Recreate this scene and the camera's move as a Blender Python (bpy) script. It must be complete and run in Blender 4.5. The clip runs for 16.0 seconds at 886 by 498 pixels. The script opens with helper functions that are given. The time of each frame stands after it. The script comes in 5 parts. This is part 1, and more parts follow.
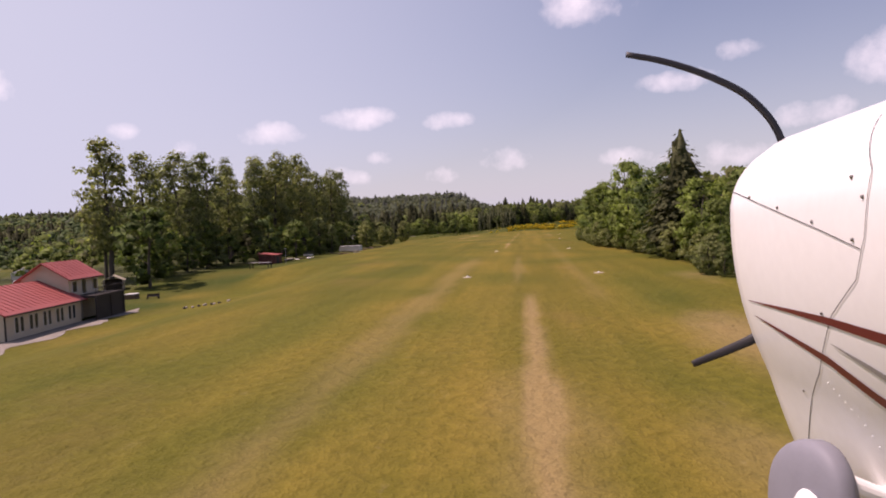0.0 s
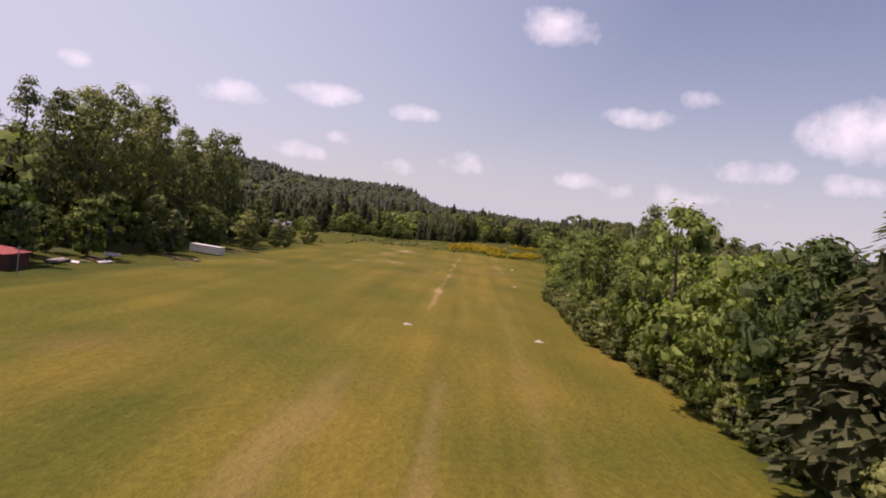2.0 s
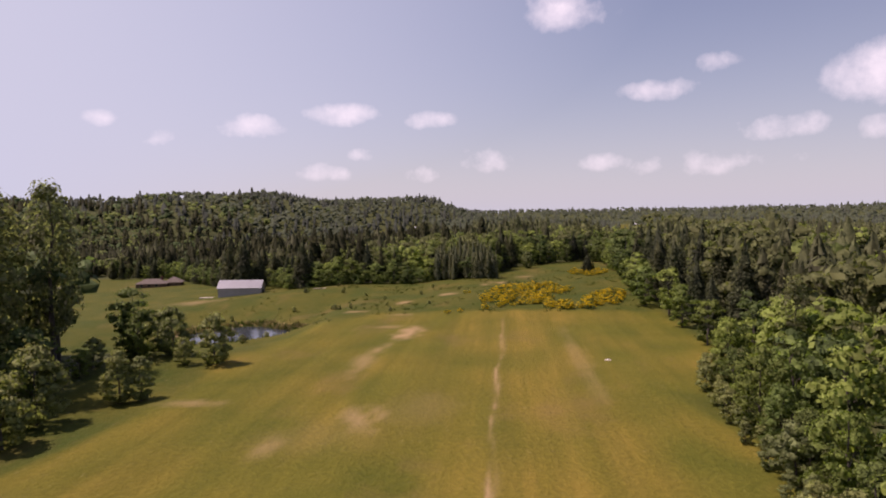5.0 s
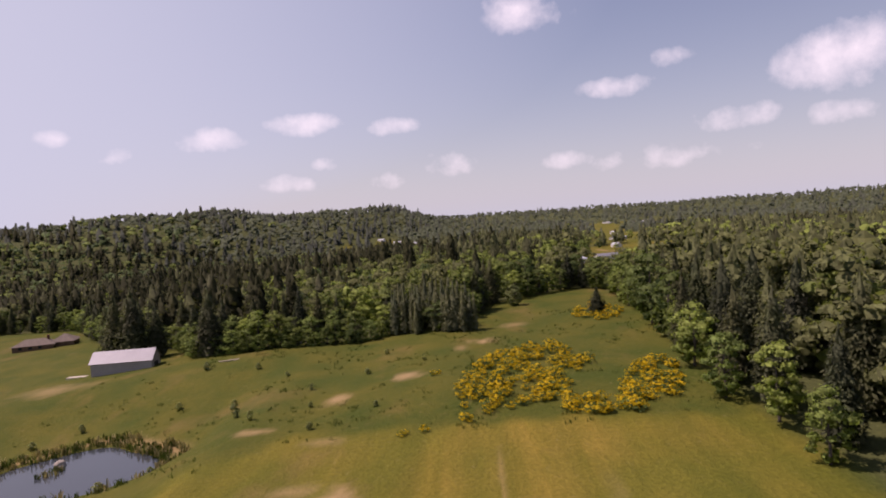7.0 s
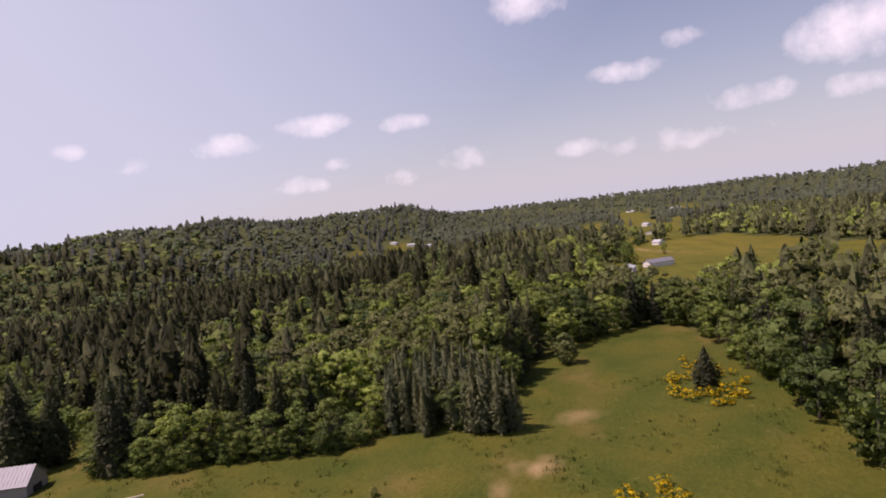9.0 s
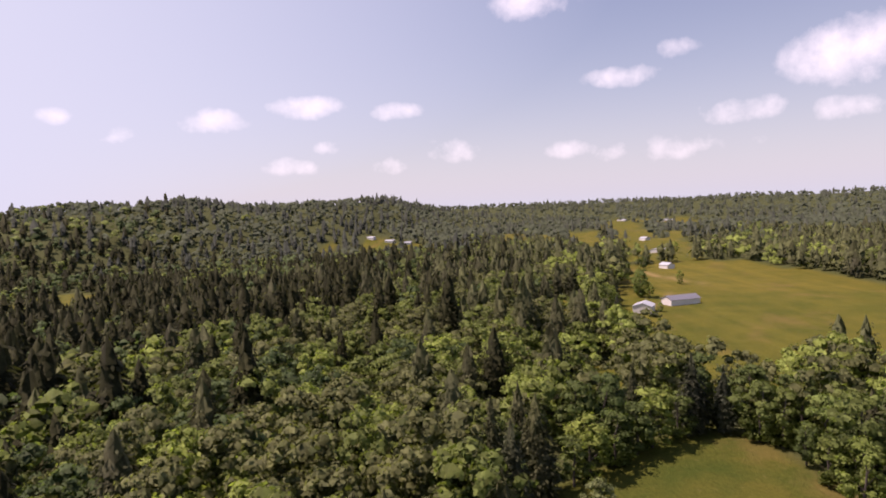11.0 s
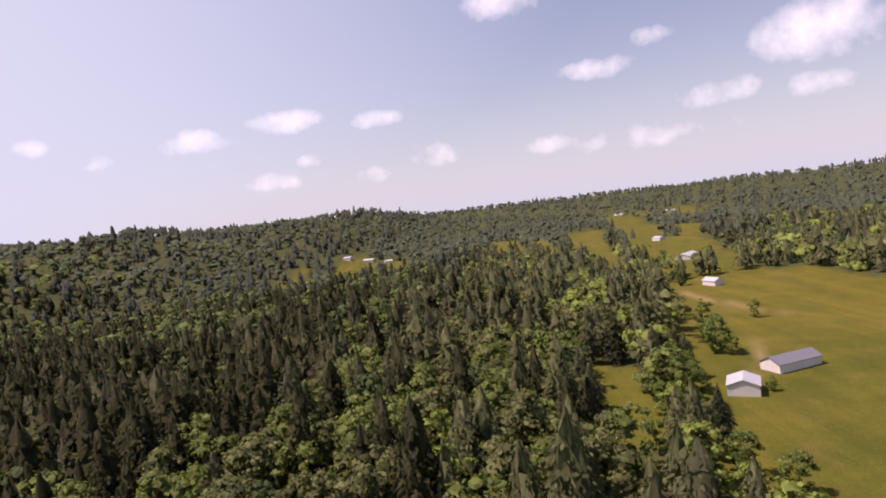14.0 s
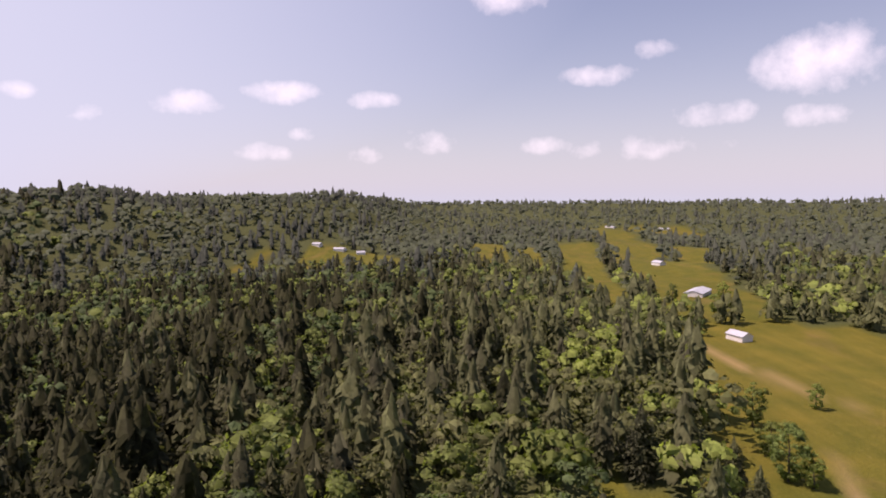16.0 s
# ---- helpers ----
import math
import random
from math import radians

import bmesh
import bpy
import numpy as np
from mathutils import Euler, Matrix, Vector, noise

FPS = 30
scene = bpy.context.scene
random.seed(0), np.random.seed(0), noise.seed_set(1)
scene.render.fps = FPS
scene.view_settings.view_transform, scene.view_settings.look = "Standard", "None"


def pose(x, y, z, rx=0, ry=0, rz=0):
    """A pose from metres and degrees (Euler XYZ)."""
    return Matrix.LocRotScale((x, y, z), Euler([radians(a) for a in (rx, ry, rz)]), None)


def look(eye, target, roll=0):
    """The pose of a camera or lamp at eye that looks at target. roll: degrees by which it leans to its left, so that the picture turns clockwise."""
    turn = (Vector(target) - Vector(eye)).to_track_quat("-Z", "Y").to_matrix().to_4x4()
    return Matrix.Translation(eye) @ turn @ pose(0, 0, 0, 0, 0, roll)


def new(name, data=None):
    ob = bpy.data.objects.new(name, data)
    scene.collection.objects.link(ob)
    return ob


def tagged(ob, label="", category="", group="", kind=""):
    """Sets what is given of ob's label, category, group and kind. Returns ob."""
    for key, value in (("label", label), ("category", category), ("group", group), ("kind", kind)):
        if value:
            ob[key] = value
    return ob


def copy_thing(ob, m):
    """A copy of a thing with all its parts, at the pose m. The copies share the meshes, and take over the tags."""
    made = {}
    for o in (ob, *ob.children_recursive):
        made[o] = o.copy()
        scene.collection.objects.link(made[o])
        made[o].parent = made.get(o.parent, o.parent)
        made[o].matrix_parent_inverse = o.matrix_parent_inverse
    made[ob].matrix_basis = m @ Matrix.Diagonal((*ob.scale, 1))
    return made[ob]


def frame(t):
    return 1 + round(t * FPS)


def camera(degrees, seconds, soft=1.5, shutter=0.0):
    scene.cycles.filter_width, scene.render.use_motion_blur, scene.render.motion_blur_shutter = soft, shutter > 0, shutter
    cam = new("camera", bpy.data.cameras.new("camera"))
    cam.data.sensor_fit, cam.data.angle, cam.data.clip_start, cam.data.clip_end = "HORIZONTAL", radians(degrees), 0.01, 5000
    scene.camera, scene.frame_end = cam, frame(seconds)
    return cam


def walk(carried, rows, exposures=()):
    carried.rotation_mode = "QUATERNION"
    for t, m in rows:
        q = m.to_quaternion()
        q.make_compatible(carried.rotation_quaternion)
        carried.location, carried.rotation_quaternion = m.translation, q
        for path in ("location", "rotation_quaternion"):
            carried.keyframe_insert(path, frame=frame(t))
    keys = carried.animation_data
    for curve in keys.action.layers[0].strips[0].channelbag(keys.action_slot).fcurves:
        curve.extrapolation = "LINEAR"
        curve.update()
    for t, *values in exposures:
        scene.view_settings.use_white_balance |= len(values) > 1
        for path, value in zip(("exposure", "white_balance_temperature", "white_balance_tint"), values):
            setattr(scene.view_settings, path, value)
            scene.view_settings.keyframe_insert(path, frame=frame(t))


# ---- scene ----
# The camera's way: seconds, place, heading to the left, pitch, roll.
PATH = [
    (0.0, 0.04, 0.01, 8.51, 7.49, -2.43, -2.62),
    (0.5, 0.01, 19.70, 10.33, 5.49, -2.73, 0.25),
    (1.0, -0.02, 39.38, 12.16, 2.91, -2.97, 5.25),
    (1.5, -0.08, 59.06, 14.02, 1.38, -2.87, 6.68),
    (2.0, -0.20, 78.73, 15.97, 2.16, -2.62, 7.68),
    (2.5, -0.41, 98.34, 17.99, 3.55, -2.54, 8.65),
    (3.0, -0.73, 117.87, 20.09, 4.74, -2.96, 8.62),
    (3.5, -1.18, 137.32, 22.24, 6.71, -3.05, 3.35),
    (4.0, -1.66, 156.77, 24.44, 7.09, -2.99, 0.64),
    (4.5, -2.17, 176.19, 26.68, 6.50, -2.80, -0.42),
    (5.0, -2.70, 195.60, 28.96, 5.44, -2.52, -0.67),
    (5.5, -3.25, 214.99, 31.28, 4.22, -2.21, -0.81),
    (6.0, -3.82, 234.36, 33.64, 3.08, -1.97, -1.43),
    (6.5, -4.40, 253.72, 36.04, 2.15, -1.98, -3.11),
    (7.0, -5.01, 273.04, 38.47, 2.56, -2.20, -3.71),
    (7.5, -5.64, 292.30, 40.88, 3.39, -2.44, -3.17),
    (8.0, -6.24, 311.45, 43.26, 4.51, -2.02, -4.33),
    (8.5, -6.80, 330.55, 45.59, 5.11, -2.31, -4.59),
    (9.0, -7.26, 349.66, 47.86, 4.20, -2.59, -6.49),
    (9.5, -7.56, 368.78, 50.05, 3.45, -2.91, -6.47),
    (10.0, -7.72, 387.92, 52.17, 2.91, -3.17, -5.29),
    (10.5, -7.72, 407.07, 54.22, 2.62, -3.35, -3.67),
    (11.0, -7.57, 426.23, 56.19, 2.66, -3.43, -2.36),
    (11.5, -7.27, 445.40, 58.10, 3.10, -3.41, -2.19),
    (12.0, -6.83, 464.58, 59.93, 4.08, -3.24, -4.09),
    (12.5, -6.26, 483.76, 61.70, 5.05, -3.23, -6.66),
    (13.0, -5.57, 502.94, 63.40, 4.37, -3.02, -6.68),
    (13.5, -4.78, 522.12, 65.07, 3.05, -2.69, -6.98),
    (14.0, -3.90, 541.26, 66.74, 1.73, -3.20, -6.71),
    (14.5, -2.93, 560.36, 68.41, 0.24, -3.44, -5.78),
    (15.0, -1.92, 579.43, 70.10, -0.83, -3.51, -2.92),
    (15.5, -0.94, 598.52, 71.81, -0.73, -4.15, -0.26),
    (16.0, 0.04, 617.61, 73.52, 0.14, -4.26, -0.25),
]
cam = camera(72.0, 16.0, soft=1.9)
walk(cam, [(t, pose(x, y, z, 90 + pitch, 0, yaw) @ pose(0, 0, 0, 0, 0, roll)) for t, x, y, z, yaw, pitch, roll in PATH],
     [(0.0, 0.44, 6950, 42), (6.5, 0.36, 6950, 42), (9.0, 0.42, 6950, 42), (11.5, 0.67, 6950, 42), (14.0, 0.62, 6950, 42), (16.0, 0.60, 6950, 42)])

# ---------------------------------------------------------------- light
SUN_FROM = Vector((-0.99, 0.10, 0))
SUN_HEIGHT = 60.0
sun = new("sun", bpy.data.lights.new("sun", "SUN"))
sun.data.energy, sun.data.angle, sun.data.color = 4.0, radians(0.6), (1.0, 0.93, 0.82)
flat = SUN_FROM.normalized() * math.cos(radians(SUN_HEIGHT))
sun.matrix_world = look((0, 0, 0), (-flat.x, -flat.y, -math.sin(radians(SUN_HEIGHT))))

world = bpy.data.worlds.new("sky")
scene.world = world
world.use_nodes = True
wn, wl = world.node_tree.nodes, world.node_tree.links
wn.clear()


def wmath(op, a, b=None, c=None, clamp=False):
    n = wn.new("ShaderNodeMath")
    n.operation, n.use_clamp = op, clamp
    for i, v in enumerate((a, b, c)):
        if v is None:
            continue
        if isinstance(v, (int, float)):
            n.inputs[i].default_value = v
        else:
            wl.new(v, n.inputs[i])
    return n.outputs[0]


sky = wn.new("ShaderNodeTexSky")
sky.sky_type, sky.sun_disc = "NISHITA", False
sky.sun_elevation = radians(SUN_HEIGHT)
sky.sun_rotation = math.atan2(SUN_FROM.x, SUN_FROM.y)
sky.altitude, sky.air_density, sky.dust_density, sky.ozone_density = 60, 1.3, 0.8, 1.0

# Fair-weather cumulus: bearing to the right of the runway, height, half width and half height (degrees), density.
CLOUDS = [(5.9, 18.6, 4.2, 1.9, 1.0), (14.0, 11.5, 3.0, 1.0, 0.85), (23.2, 7.8, 3.6, 1.2, 0.9), (-14.7, 10.1, 3.6, 1.1, 0.95), (-6.7, 9.6, 2.5, 0.9, 0.9),
          (-22.5, 8.9, 3.0, 1.1, 0.8), (-1.2, 6.1, 2.5, 1.2, 0.6), (31.2, 11.6, 4.8, 2.6, 1.1), (-13.2, 6.4, 1.3, 0.7, 0.7), (-7.6, 4.7, 2.0, 0.8, 0.5),
          (-30.5, 7.5, 1.4, 0.9, 0.6), (-34.7, 8.9, 1.2, 0.7, 0.6), (9.7, 5.5, 2.3, 0.8, 0.55), (13.4, 5.0, 1.6, 0.9, 0.5), (18.4, 13.3, 1.7, 0.8, 0.5),
          (-16.2, 4.9, 2.4, 0.7, 0.4), (30.6, 7.0, 2.6, 0.9, 0.6), (20.0, 5.0, 4.5, 1.0, 0.4), (-45, 12, 4, 1.6, 0.8), (44, 9, 4, 1.5, 0.8)]
way = wn.new("ShaderNodeTexCoord").outputs["Generated"]
split = wn.new("ShaderNodeSeparateXYZ")
wl.new(way, split.inputs[0])
bearing = wmath("MULTIPLY", wmath("ARCTAN2", split.outputs[0], split.outputs[1]), 180 / math.pi)
height = wmath("MULTIPLY", wmath("ARCSINE", split.outputs[2]), 180 / math.pi)


def wnoise(scale, detail, rough):
    n = wn.new("ShaderNodeTexNoise")
    n.inputs["Scale"].default_value, n.inputs["Detail"].default_value, n.inputs["Roughness"].default_value = scale, detail, rough
    wl.new(way, n.inputs["Vector"])
    return n.outputs["Fac"]


puff = wmath("SUBTRACT", wnoise(19, 6, 0.6), 0.5)
cover = None
for az, el, half_w, half_h, dense in CLOUDS:
    dx = wmath("DIVIDE", wmath("SUBTRACT", bearing, az), half_w)
    # flatter below than above
    dy = wmath("DIVIDE", wmath("SUBTRACT", height, el - 0.2 * half_h), half_h)
    far = wmath("ADD", wmath("MULTIPLY", dx, dx), wmath("MULTIPLY", dy, dy))
    body = wmath("MULTIPLY", wmath("SUBTRACT", 1.0, far), dense * 0.62)
    cover = body if cover is None else wmath("MAXIMUM", cover, body)
cover = wmath("MAXIMUM", cover, -0.6)
cloud = wmath("MULTIPLY", wmath("ADD", cover, wmath("MULTIPLY", puff, 1.9)), 1.0, clamp=True)
cloud = wmath("MULTIPLY", cloud, wmath("MULTIPLY", wmath("ADD", cover, 0.45), 2.2, clamp=True))
cloud = wmath("MULTIPLY", cloud, 0.75)
# pale haze over the horizon
haze = wmath("POWER", 2.718, wmath("MULTIPLY", wmath("ABSOLUTE", height), -1 / 9.0))
hazy = wn.new("ShaderNodeMix")
hazy.data_type = "RGBA"
# and paler towards the sun's side
sunward = wmath("ADD", wmath("MULTIPLY", split.outputs[0], flat.normalized().x), wmath("MULTIPLY", split.outputs[1], flat.normalized().y))
pale = wmath("MULTIPLY", wmath("ADD", sunward, 0.25, clamp=True), 1.0, clamp=True)
wl.new(wmath("MAXIMUM", wmath("MULTIPLY", haze, 0.85), pale), hazy.inputs["Factor"])
wl.new(sky.outputs[0], hazy.inputs[6])
hazy.inputs[7].default_value = (5.8, 7.1, 8.2, 1)
mix = wn.new("ShaderNodeMix")
mix.data_type = "RGBA"
wl.new(cloud, mix.inputs["Factor"])
wl.new(hazy.outputs[2], mix.inputs[6])
mix.inputs[7].default_value = (11.6, 12.0, 12.2, 1)
back = wn.new("ShaderNodeBackground")
back.inputs["Strength"].default_value = 0.070
wl.new(mix.outputs[2], back.inputs["Color"])
wl.new(back.outputs[0], wn.new("ShaderNodeOutputWorld").inputs["Surface"])

# ---------------------------------------------------------------- materials
def material(name, color, rough=0.7, metal=0.0, spread=0.25, scale=1.0, fine=12.0, bump=0.15, second=None, by_object=0.0, leafy=0.0, island=0.0):
    """A surface whose colour wanders between two tones at a coarse and a fine scale, with relief."""
    m = bpy.data.materials.new(name)
    m.use_nodes = True
    nt = m.node_tree
    b = nt.nodes["Principled BSDF"]
    b.inputs["Roughness"].default_value, b.inputs["Metallic"].default_value = rough, metal
    b.inputs["Specular IOR Level"].default_value = 0.08 if leafy else 0.3
    where = nt.nodes.new("ShaderNodeTexCoord").outputs["Object"] if not leafy else nt.nodes.new("ShaderNodeNewGeometry").outputs["Position"]

    def noise_at(s, d):
        n = nt.nodes.new("ShaderNodeTexNoise")
        n.inputs["Scale"].default_value, n.inputs["Detail"].default_value = s, d
        nt.links.new(where, n.inputs["Vector"])
        return n.outputs["Fac"]

    def blend(kind, fac, a, c):
        n = nt.nodes.new("ShaderNodeMix")
        n.data_type, n.blend_type = "RGBA", kind
        for sock, v in ((n.inputs["Factor"], fac), (n.inputs[6], a), (n.inputs[7], c)):
            if isinstance(v, (int, float)):
                sock.default_value = v
            elif isinstance(v, tuple):
                sock.default_value = (*v, 1)
            else:
                nt.links.new(v, sock)
        return n.outputs[2]

    def spread_out(v, low, high):
        n = nt.nodes.new("ShaderNodeMapRange")
        n.inputs["From Min"].default_value, n.inputs["From Max"].default_value = low, high
        nt.links.new(v, n.inputs["Value"])
        return n.outputs[0]

    second = second or tuple(c * (1 - spread) for c in color)
    tone = blend("MIX", spread_out(noise_at(scale, 4), 0.3, 0.7), color, second)
    speck = spread_out(noise_at(fine, 3), 0.25, 0.75)
    tone = blend("MIX", speck, tone, blend("MULTIPLY", 1.0, tone, (1 - spread,) * 3))
    if by_object:
        r = nt.nodes.new("ShaderNodeObjectInfo").outputs["Random"]
        tone = blend("MULTIPLY", 1.0, tone, blend("MIX", r, (1 - by_object, 1 - by_object * 0.8, 1 - by_object * 0.6), (1 + by_object, 1 + by_object * 0.7, 1)))
    if island:
        r = nt.nodes.new("ShaderNodeNewGeometry").outputs["Random Per Island"]
        tone = blend("MULTIPLY", 1.0, tone, blend("MIX", r, (1 - island,) * 3, (1 + island,) * 3))
    nt.links.new(tone, b.inputs["Base Color"])
    if bump:
        n = nt.nodes.new("ShaderNodeBump")
        n.inputs["Strength"].default_value, n.inputs["Distance"].default_value = bump, 0.05
        nt.links.new(speck, n.inputs["Height"])
        nt.links.new(n.outputs[0], b.inputs["Normal"])
    if leafy:
        t = nt.nodes.new("ShaderNodeBsdfTranslucent")
        nt.links.new(blend("MULTIPLY", 1.0, tone, (1.1, 1.25, 0.6)), t.inputs["Color"])
        mixed = nt.nodes.new("ShaderNodeMixShader")
        mixed.inputs["Fac"].default_value = leafy
        nt.links.new(b.outputs[0], mixed.inputs[1])
        nt.links.new(t.outputs[0], mixed.inputs[2])
        nt.links.new(mixed.outputs[0], nt.nodes["Material Output"].inputs["Surface"])
    return m


BARK = material("bark", (0.10, 0.085, 0.07), 0.9, scale=0.6, fine=5, bump=0.4)
FIR_GREEN = material("fir_needles", (0.116, 0.134, 0.065), 0.7, spread=0.4, scale=0.08, fine=0.9, bump=0, second=(0.080, 0.085, 0.056), by_object=0.25, leafy=0.45, island=0.42)
# shade and sunlight put into the needles' colour, for left and right stands
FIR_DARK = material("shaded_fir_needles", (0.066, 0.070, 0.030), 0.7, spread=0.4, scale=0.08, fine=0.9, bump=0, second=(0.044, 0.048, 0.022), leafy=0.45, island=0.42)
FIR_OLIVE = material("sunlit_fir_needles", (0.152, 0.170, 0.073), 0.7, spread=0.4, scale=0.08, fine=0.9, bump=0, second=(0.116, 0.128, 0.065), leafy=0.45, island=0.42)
LEAF_DEEP = material("deep_green_leaves", (0.114, 0.161, 0.062), 0.6, spread=0.3, scale=0.08, fine=0.7, bump=0, second=(0.087, 0.126, 0.055), leafy=0.45, island=0.42)
YOUNG_FIR = material("young_fir_needles", (0.180, 0.198, 0.114), 0.7, spread=0.3, scale=0.2, fine=0.9, bump=0, second=(0.132, 0.149, 0.086), by_object=0.2, leafy=0.45, island=0.3)
LEAF_GREEN = material("alder_leaves", (0.162, 0.212, 0.065), 0.6, spread=0.3, scale=0.08, fine=0.7, bump=0, second=(0.122, 0.164, 0.058), by_object=0.3, leafy=0.45, island=0.42)
LEAF_BRIGHT = material("maple_leaves", (0.252, 0.322, 0.089), 0.6, spread=0.3, scale=0.08, fine=0.7, bump=0, second=(0.190, 0.252, 0.073), by_object=0.25, leafy=0.45, island=0.42)
LEAF_DARK = material("cottonwood_leaves", (0.270, 0.278, 0.154), 0.6, spread=0.3, scale=0.08, fine=0.7, bump=0, second=(0.201, 0.217, 0.127), by_object=0.2, leafy=0.6, island=0.42)
LEAF_TAWNY = material("mixed_leaves", (0.178, 0.193, 0.078), 0.6, spread=0.3, scale=0.08, fine=0.7, bump=0, second=(0.135, 0.152, 0.065), leafy=0.45, island=0.42)
LEAF_OLIVE = material("willow_leaves", (0.262, 0.292, 0.116), 0.6, spread=0.3, scale=0.1, fine=0.7, bump=0, second=(0.208, 0.236, 0.100), by_object=0.2, leafy=0.45, island=0.42)
# far trees: aerial haze put into the base colour, paler and bluer
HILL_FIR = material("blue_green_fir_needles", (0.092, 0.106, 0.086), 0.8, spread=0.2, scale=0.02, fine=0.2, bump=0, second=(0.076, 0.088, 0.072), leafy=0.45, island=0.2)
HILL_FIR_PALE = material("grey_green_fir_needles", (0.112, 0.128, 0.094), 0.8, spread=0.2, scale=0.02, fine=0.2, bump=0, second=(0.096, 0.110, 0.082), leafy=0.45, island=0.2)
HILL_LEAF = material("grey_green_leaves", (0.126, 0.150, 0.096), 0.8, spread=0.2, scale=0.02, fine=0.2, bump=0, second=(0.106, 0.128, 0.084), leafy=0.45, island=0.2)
BROOM_YELLOW = material("broom_flowers", (0.713, 0.494, 0.016), 0.6, spread=0.3, scale=0.5, fine=2, bump=0, second=(0.575, 0.414, 0.014), by_object=0.15, leafy=0.25, island=0.25)
ROOF_RED = material("red_metal_roof", (0.380, 0.098, 0.086), 0.55, spread=0.12, scale=0.35, fine=6, bump=0.05)
ROOF_BROWN = material("brown_shingles", (0.172, 0.138, 0.115), 0.9, spread=0.25, scale=0.5, fine=5)
ROOF_STEEL = material("pale_steel_roof", (0.207, 0.210, 0.236), 0.55, metal=0.2, spread=0.08, scale=0.3, fine=4, bump=0.04)
ROOF_PALE = material("white_steel_roof", (0.42, 0.44, 0.47), 0.5, spread=0.08, scale=0.3, fine=4, bump=0.04)
WALL_CREAM = material("cream_siding", (0.598, 0.517, 0.402), 0.8, spread=0.12, scale=0.4, fine=6, bump=0.08)
WALL_GREY = material("weathered_grey_siding", (0.380, 0.351, 0.339), 0.8, spread=0.15, scale=0.4, fine=5, bump=0.1)
WALL_WHITE = material("white_siding", (0.72, 0.70, 0.67), 0.7, spread=0.1, scale=0.4, fine=5, bump=0.06)
WHITE_PAINT = material("white_paint", (0.74, 0.71, 0.69), 0.5, spread=0.12, scale=0.5, fine=4, bump=0.05)
BROWN_WOOD = material("weathered_brown_wood", (0.184, 0.115, 0.075), 0.85, spread=0.3, scale=0.8, fine=9, bump=0.2)
DARK_WOOD = material("dark_stained_wood", (0.055, 0.045, 0.04), 0.8, spread=0.3, scale=0.8, fine=9, bump=0.2)
PALE_WOOD = material("bleached_timber", (0.529, 0.460, 0.356), 0.85, spread=0.3, scale=1.0, fine=7, bump=0.2)
RED_WOOD = material("dark_red_boards", (0.172, 0.063, 0.052), 0.85, spread=0.3, scale=0.8, fine=7, bump=0.15)
GRAVEL = material("pale_gravel", (0.310, 0.270, 0.230), 0.95, spread=0.3, scale=0.6, fine=6, bump=0.3)
CONCRETE = material("pale_concrete", (0.5, 0.45, 0.37), 0.9, spread=0.2, scale=0.6, fine=5)
DARK_GLASS = material("window_glass", (0.03, 0.035, 0.04), 0.08, spread=0.1, bump=0)
STONE = material("pale_rock", (0.42, 0.37, 0.31), 0.9, spread=0.3, scale=1.5, fine=8, bump=0.4)
RUBBER = material("black_rubber", (0.03, 0.03, 0.03), 0.8, bump=0.05)
DRY_GRASS = material("dry_reeds", (0.391, 0.322, 0.149), 0.9, spread=0.3, scale=0.5, fine=3, bump=0, leafy=0.2, island=0.32)
WEED_GREEN = material("meadow_weeds", (0.086, 0.115, 0.025), 0.8, spread=0.3, scale=0.3, fine=2, bump=0, leafy=0.25, island=0.32)

# ---------------------------------------------------------------- ground
PLAN = 0.965  # metres for one unit of the plan below


def sstep(a):
    a = np.clip(a, 0.0, 1.0)
    return a * a * (3 - 2 * a)


def ground_z(x, y):
    """Height of the land: a level airstrip, a hollow with a pond, a rising meadow, wooded hills."""
    z = -14 * np.tanh(0.11 * np.maximum(0.0, -x - 80) / 14) * sstep((y - 300) / 100)
    z = z - 6.5 * sstep((-x - 53) / 26) * sstep((y - 335) / 45) * (1 - sstep((y - 432) / 48)) * (1 - sstep((-x - 120) / 50))
    z = z - 3.1 * sstep((-x - 34) / 20) * (1 - sstep((y - 112) / 34))
    z = z - 1.3 * sstep((-x - 56) / 14) * sstep((y - 112) / 34) * (1 - sstep((y - 300) / 40))
    pf = pond_far(x, y)
    near = 1 - sstep((pf - 1.12) / 0.55)
    z = z * (1 - near) + near * (-9.0 + 1.6 * np.clip(pf - 1.0, -1, 1))
    z = z + 3.0 * sstep((y - 370) / 60) * sstep((x + 50) / 40)
    z = z + 2.0 * sstep((y - 430) / 120) * sstep((x + 20) / 60)
    r = np.hypot(x, y - 250)
    crest = np.interp(x, [-3400, -1900, -1250, -900, -700, -560, -430, -320, -250, -205, -150, -105, -20], [60, 64, 70, 84, 95, 97, 90, 88, 96, 93, 66, 40, 0])
    z = z + crest * sstep((y - np.interp(x, [-900, -560, -232, 0], [820, 1000, 1330, 1400])) / 520)
    z = z + 64 * sstep((r - 1500) / 1500) * sstep((x + 200) / 200)
    far = np.clip((r - 500) / 600, 0, 1)
    return z + far * (5 * np.sin(x / 90 + 1.3) * np.cos(y / 120) + 4 * np.sin(x / 47 + y / 63))


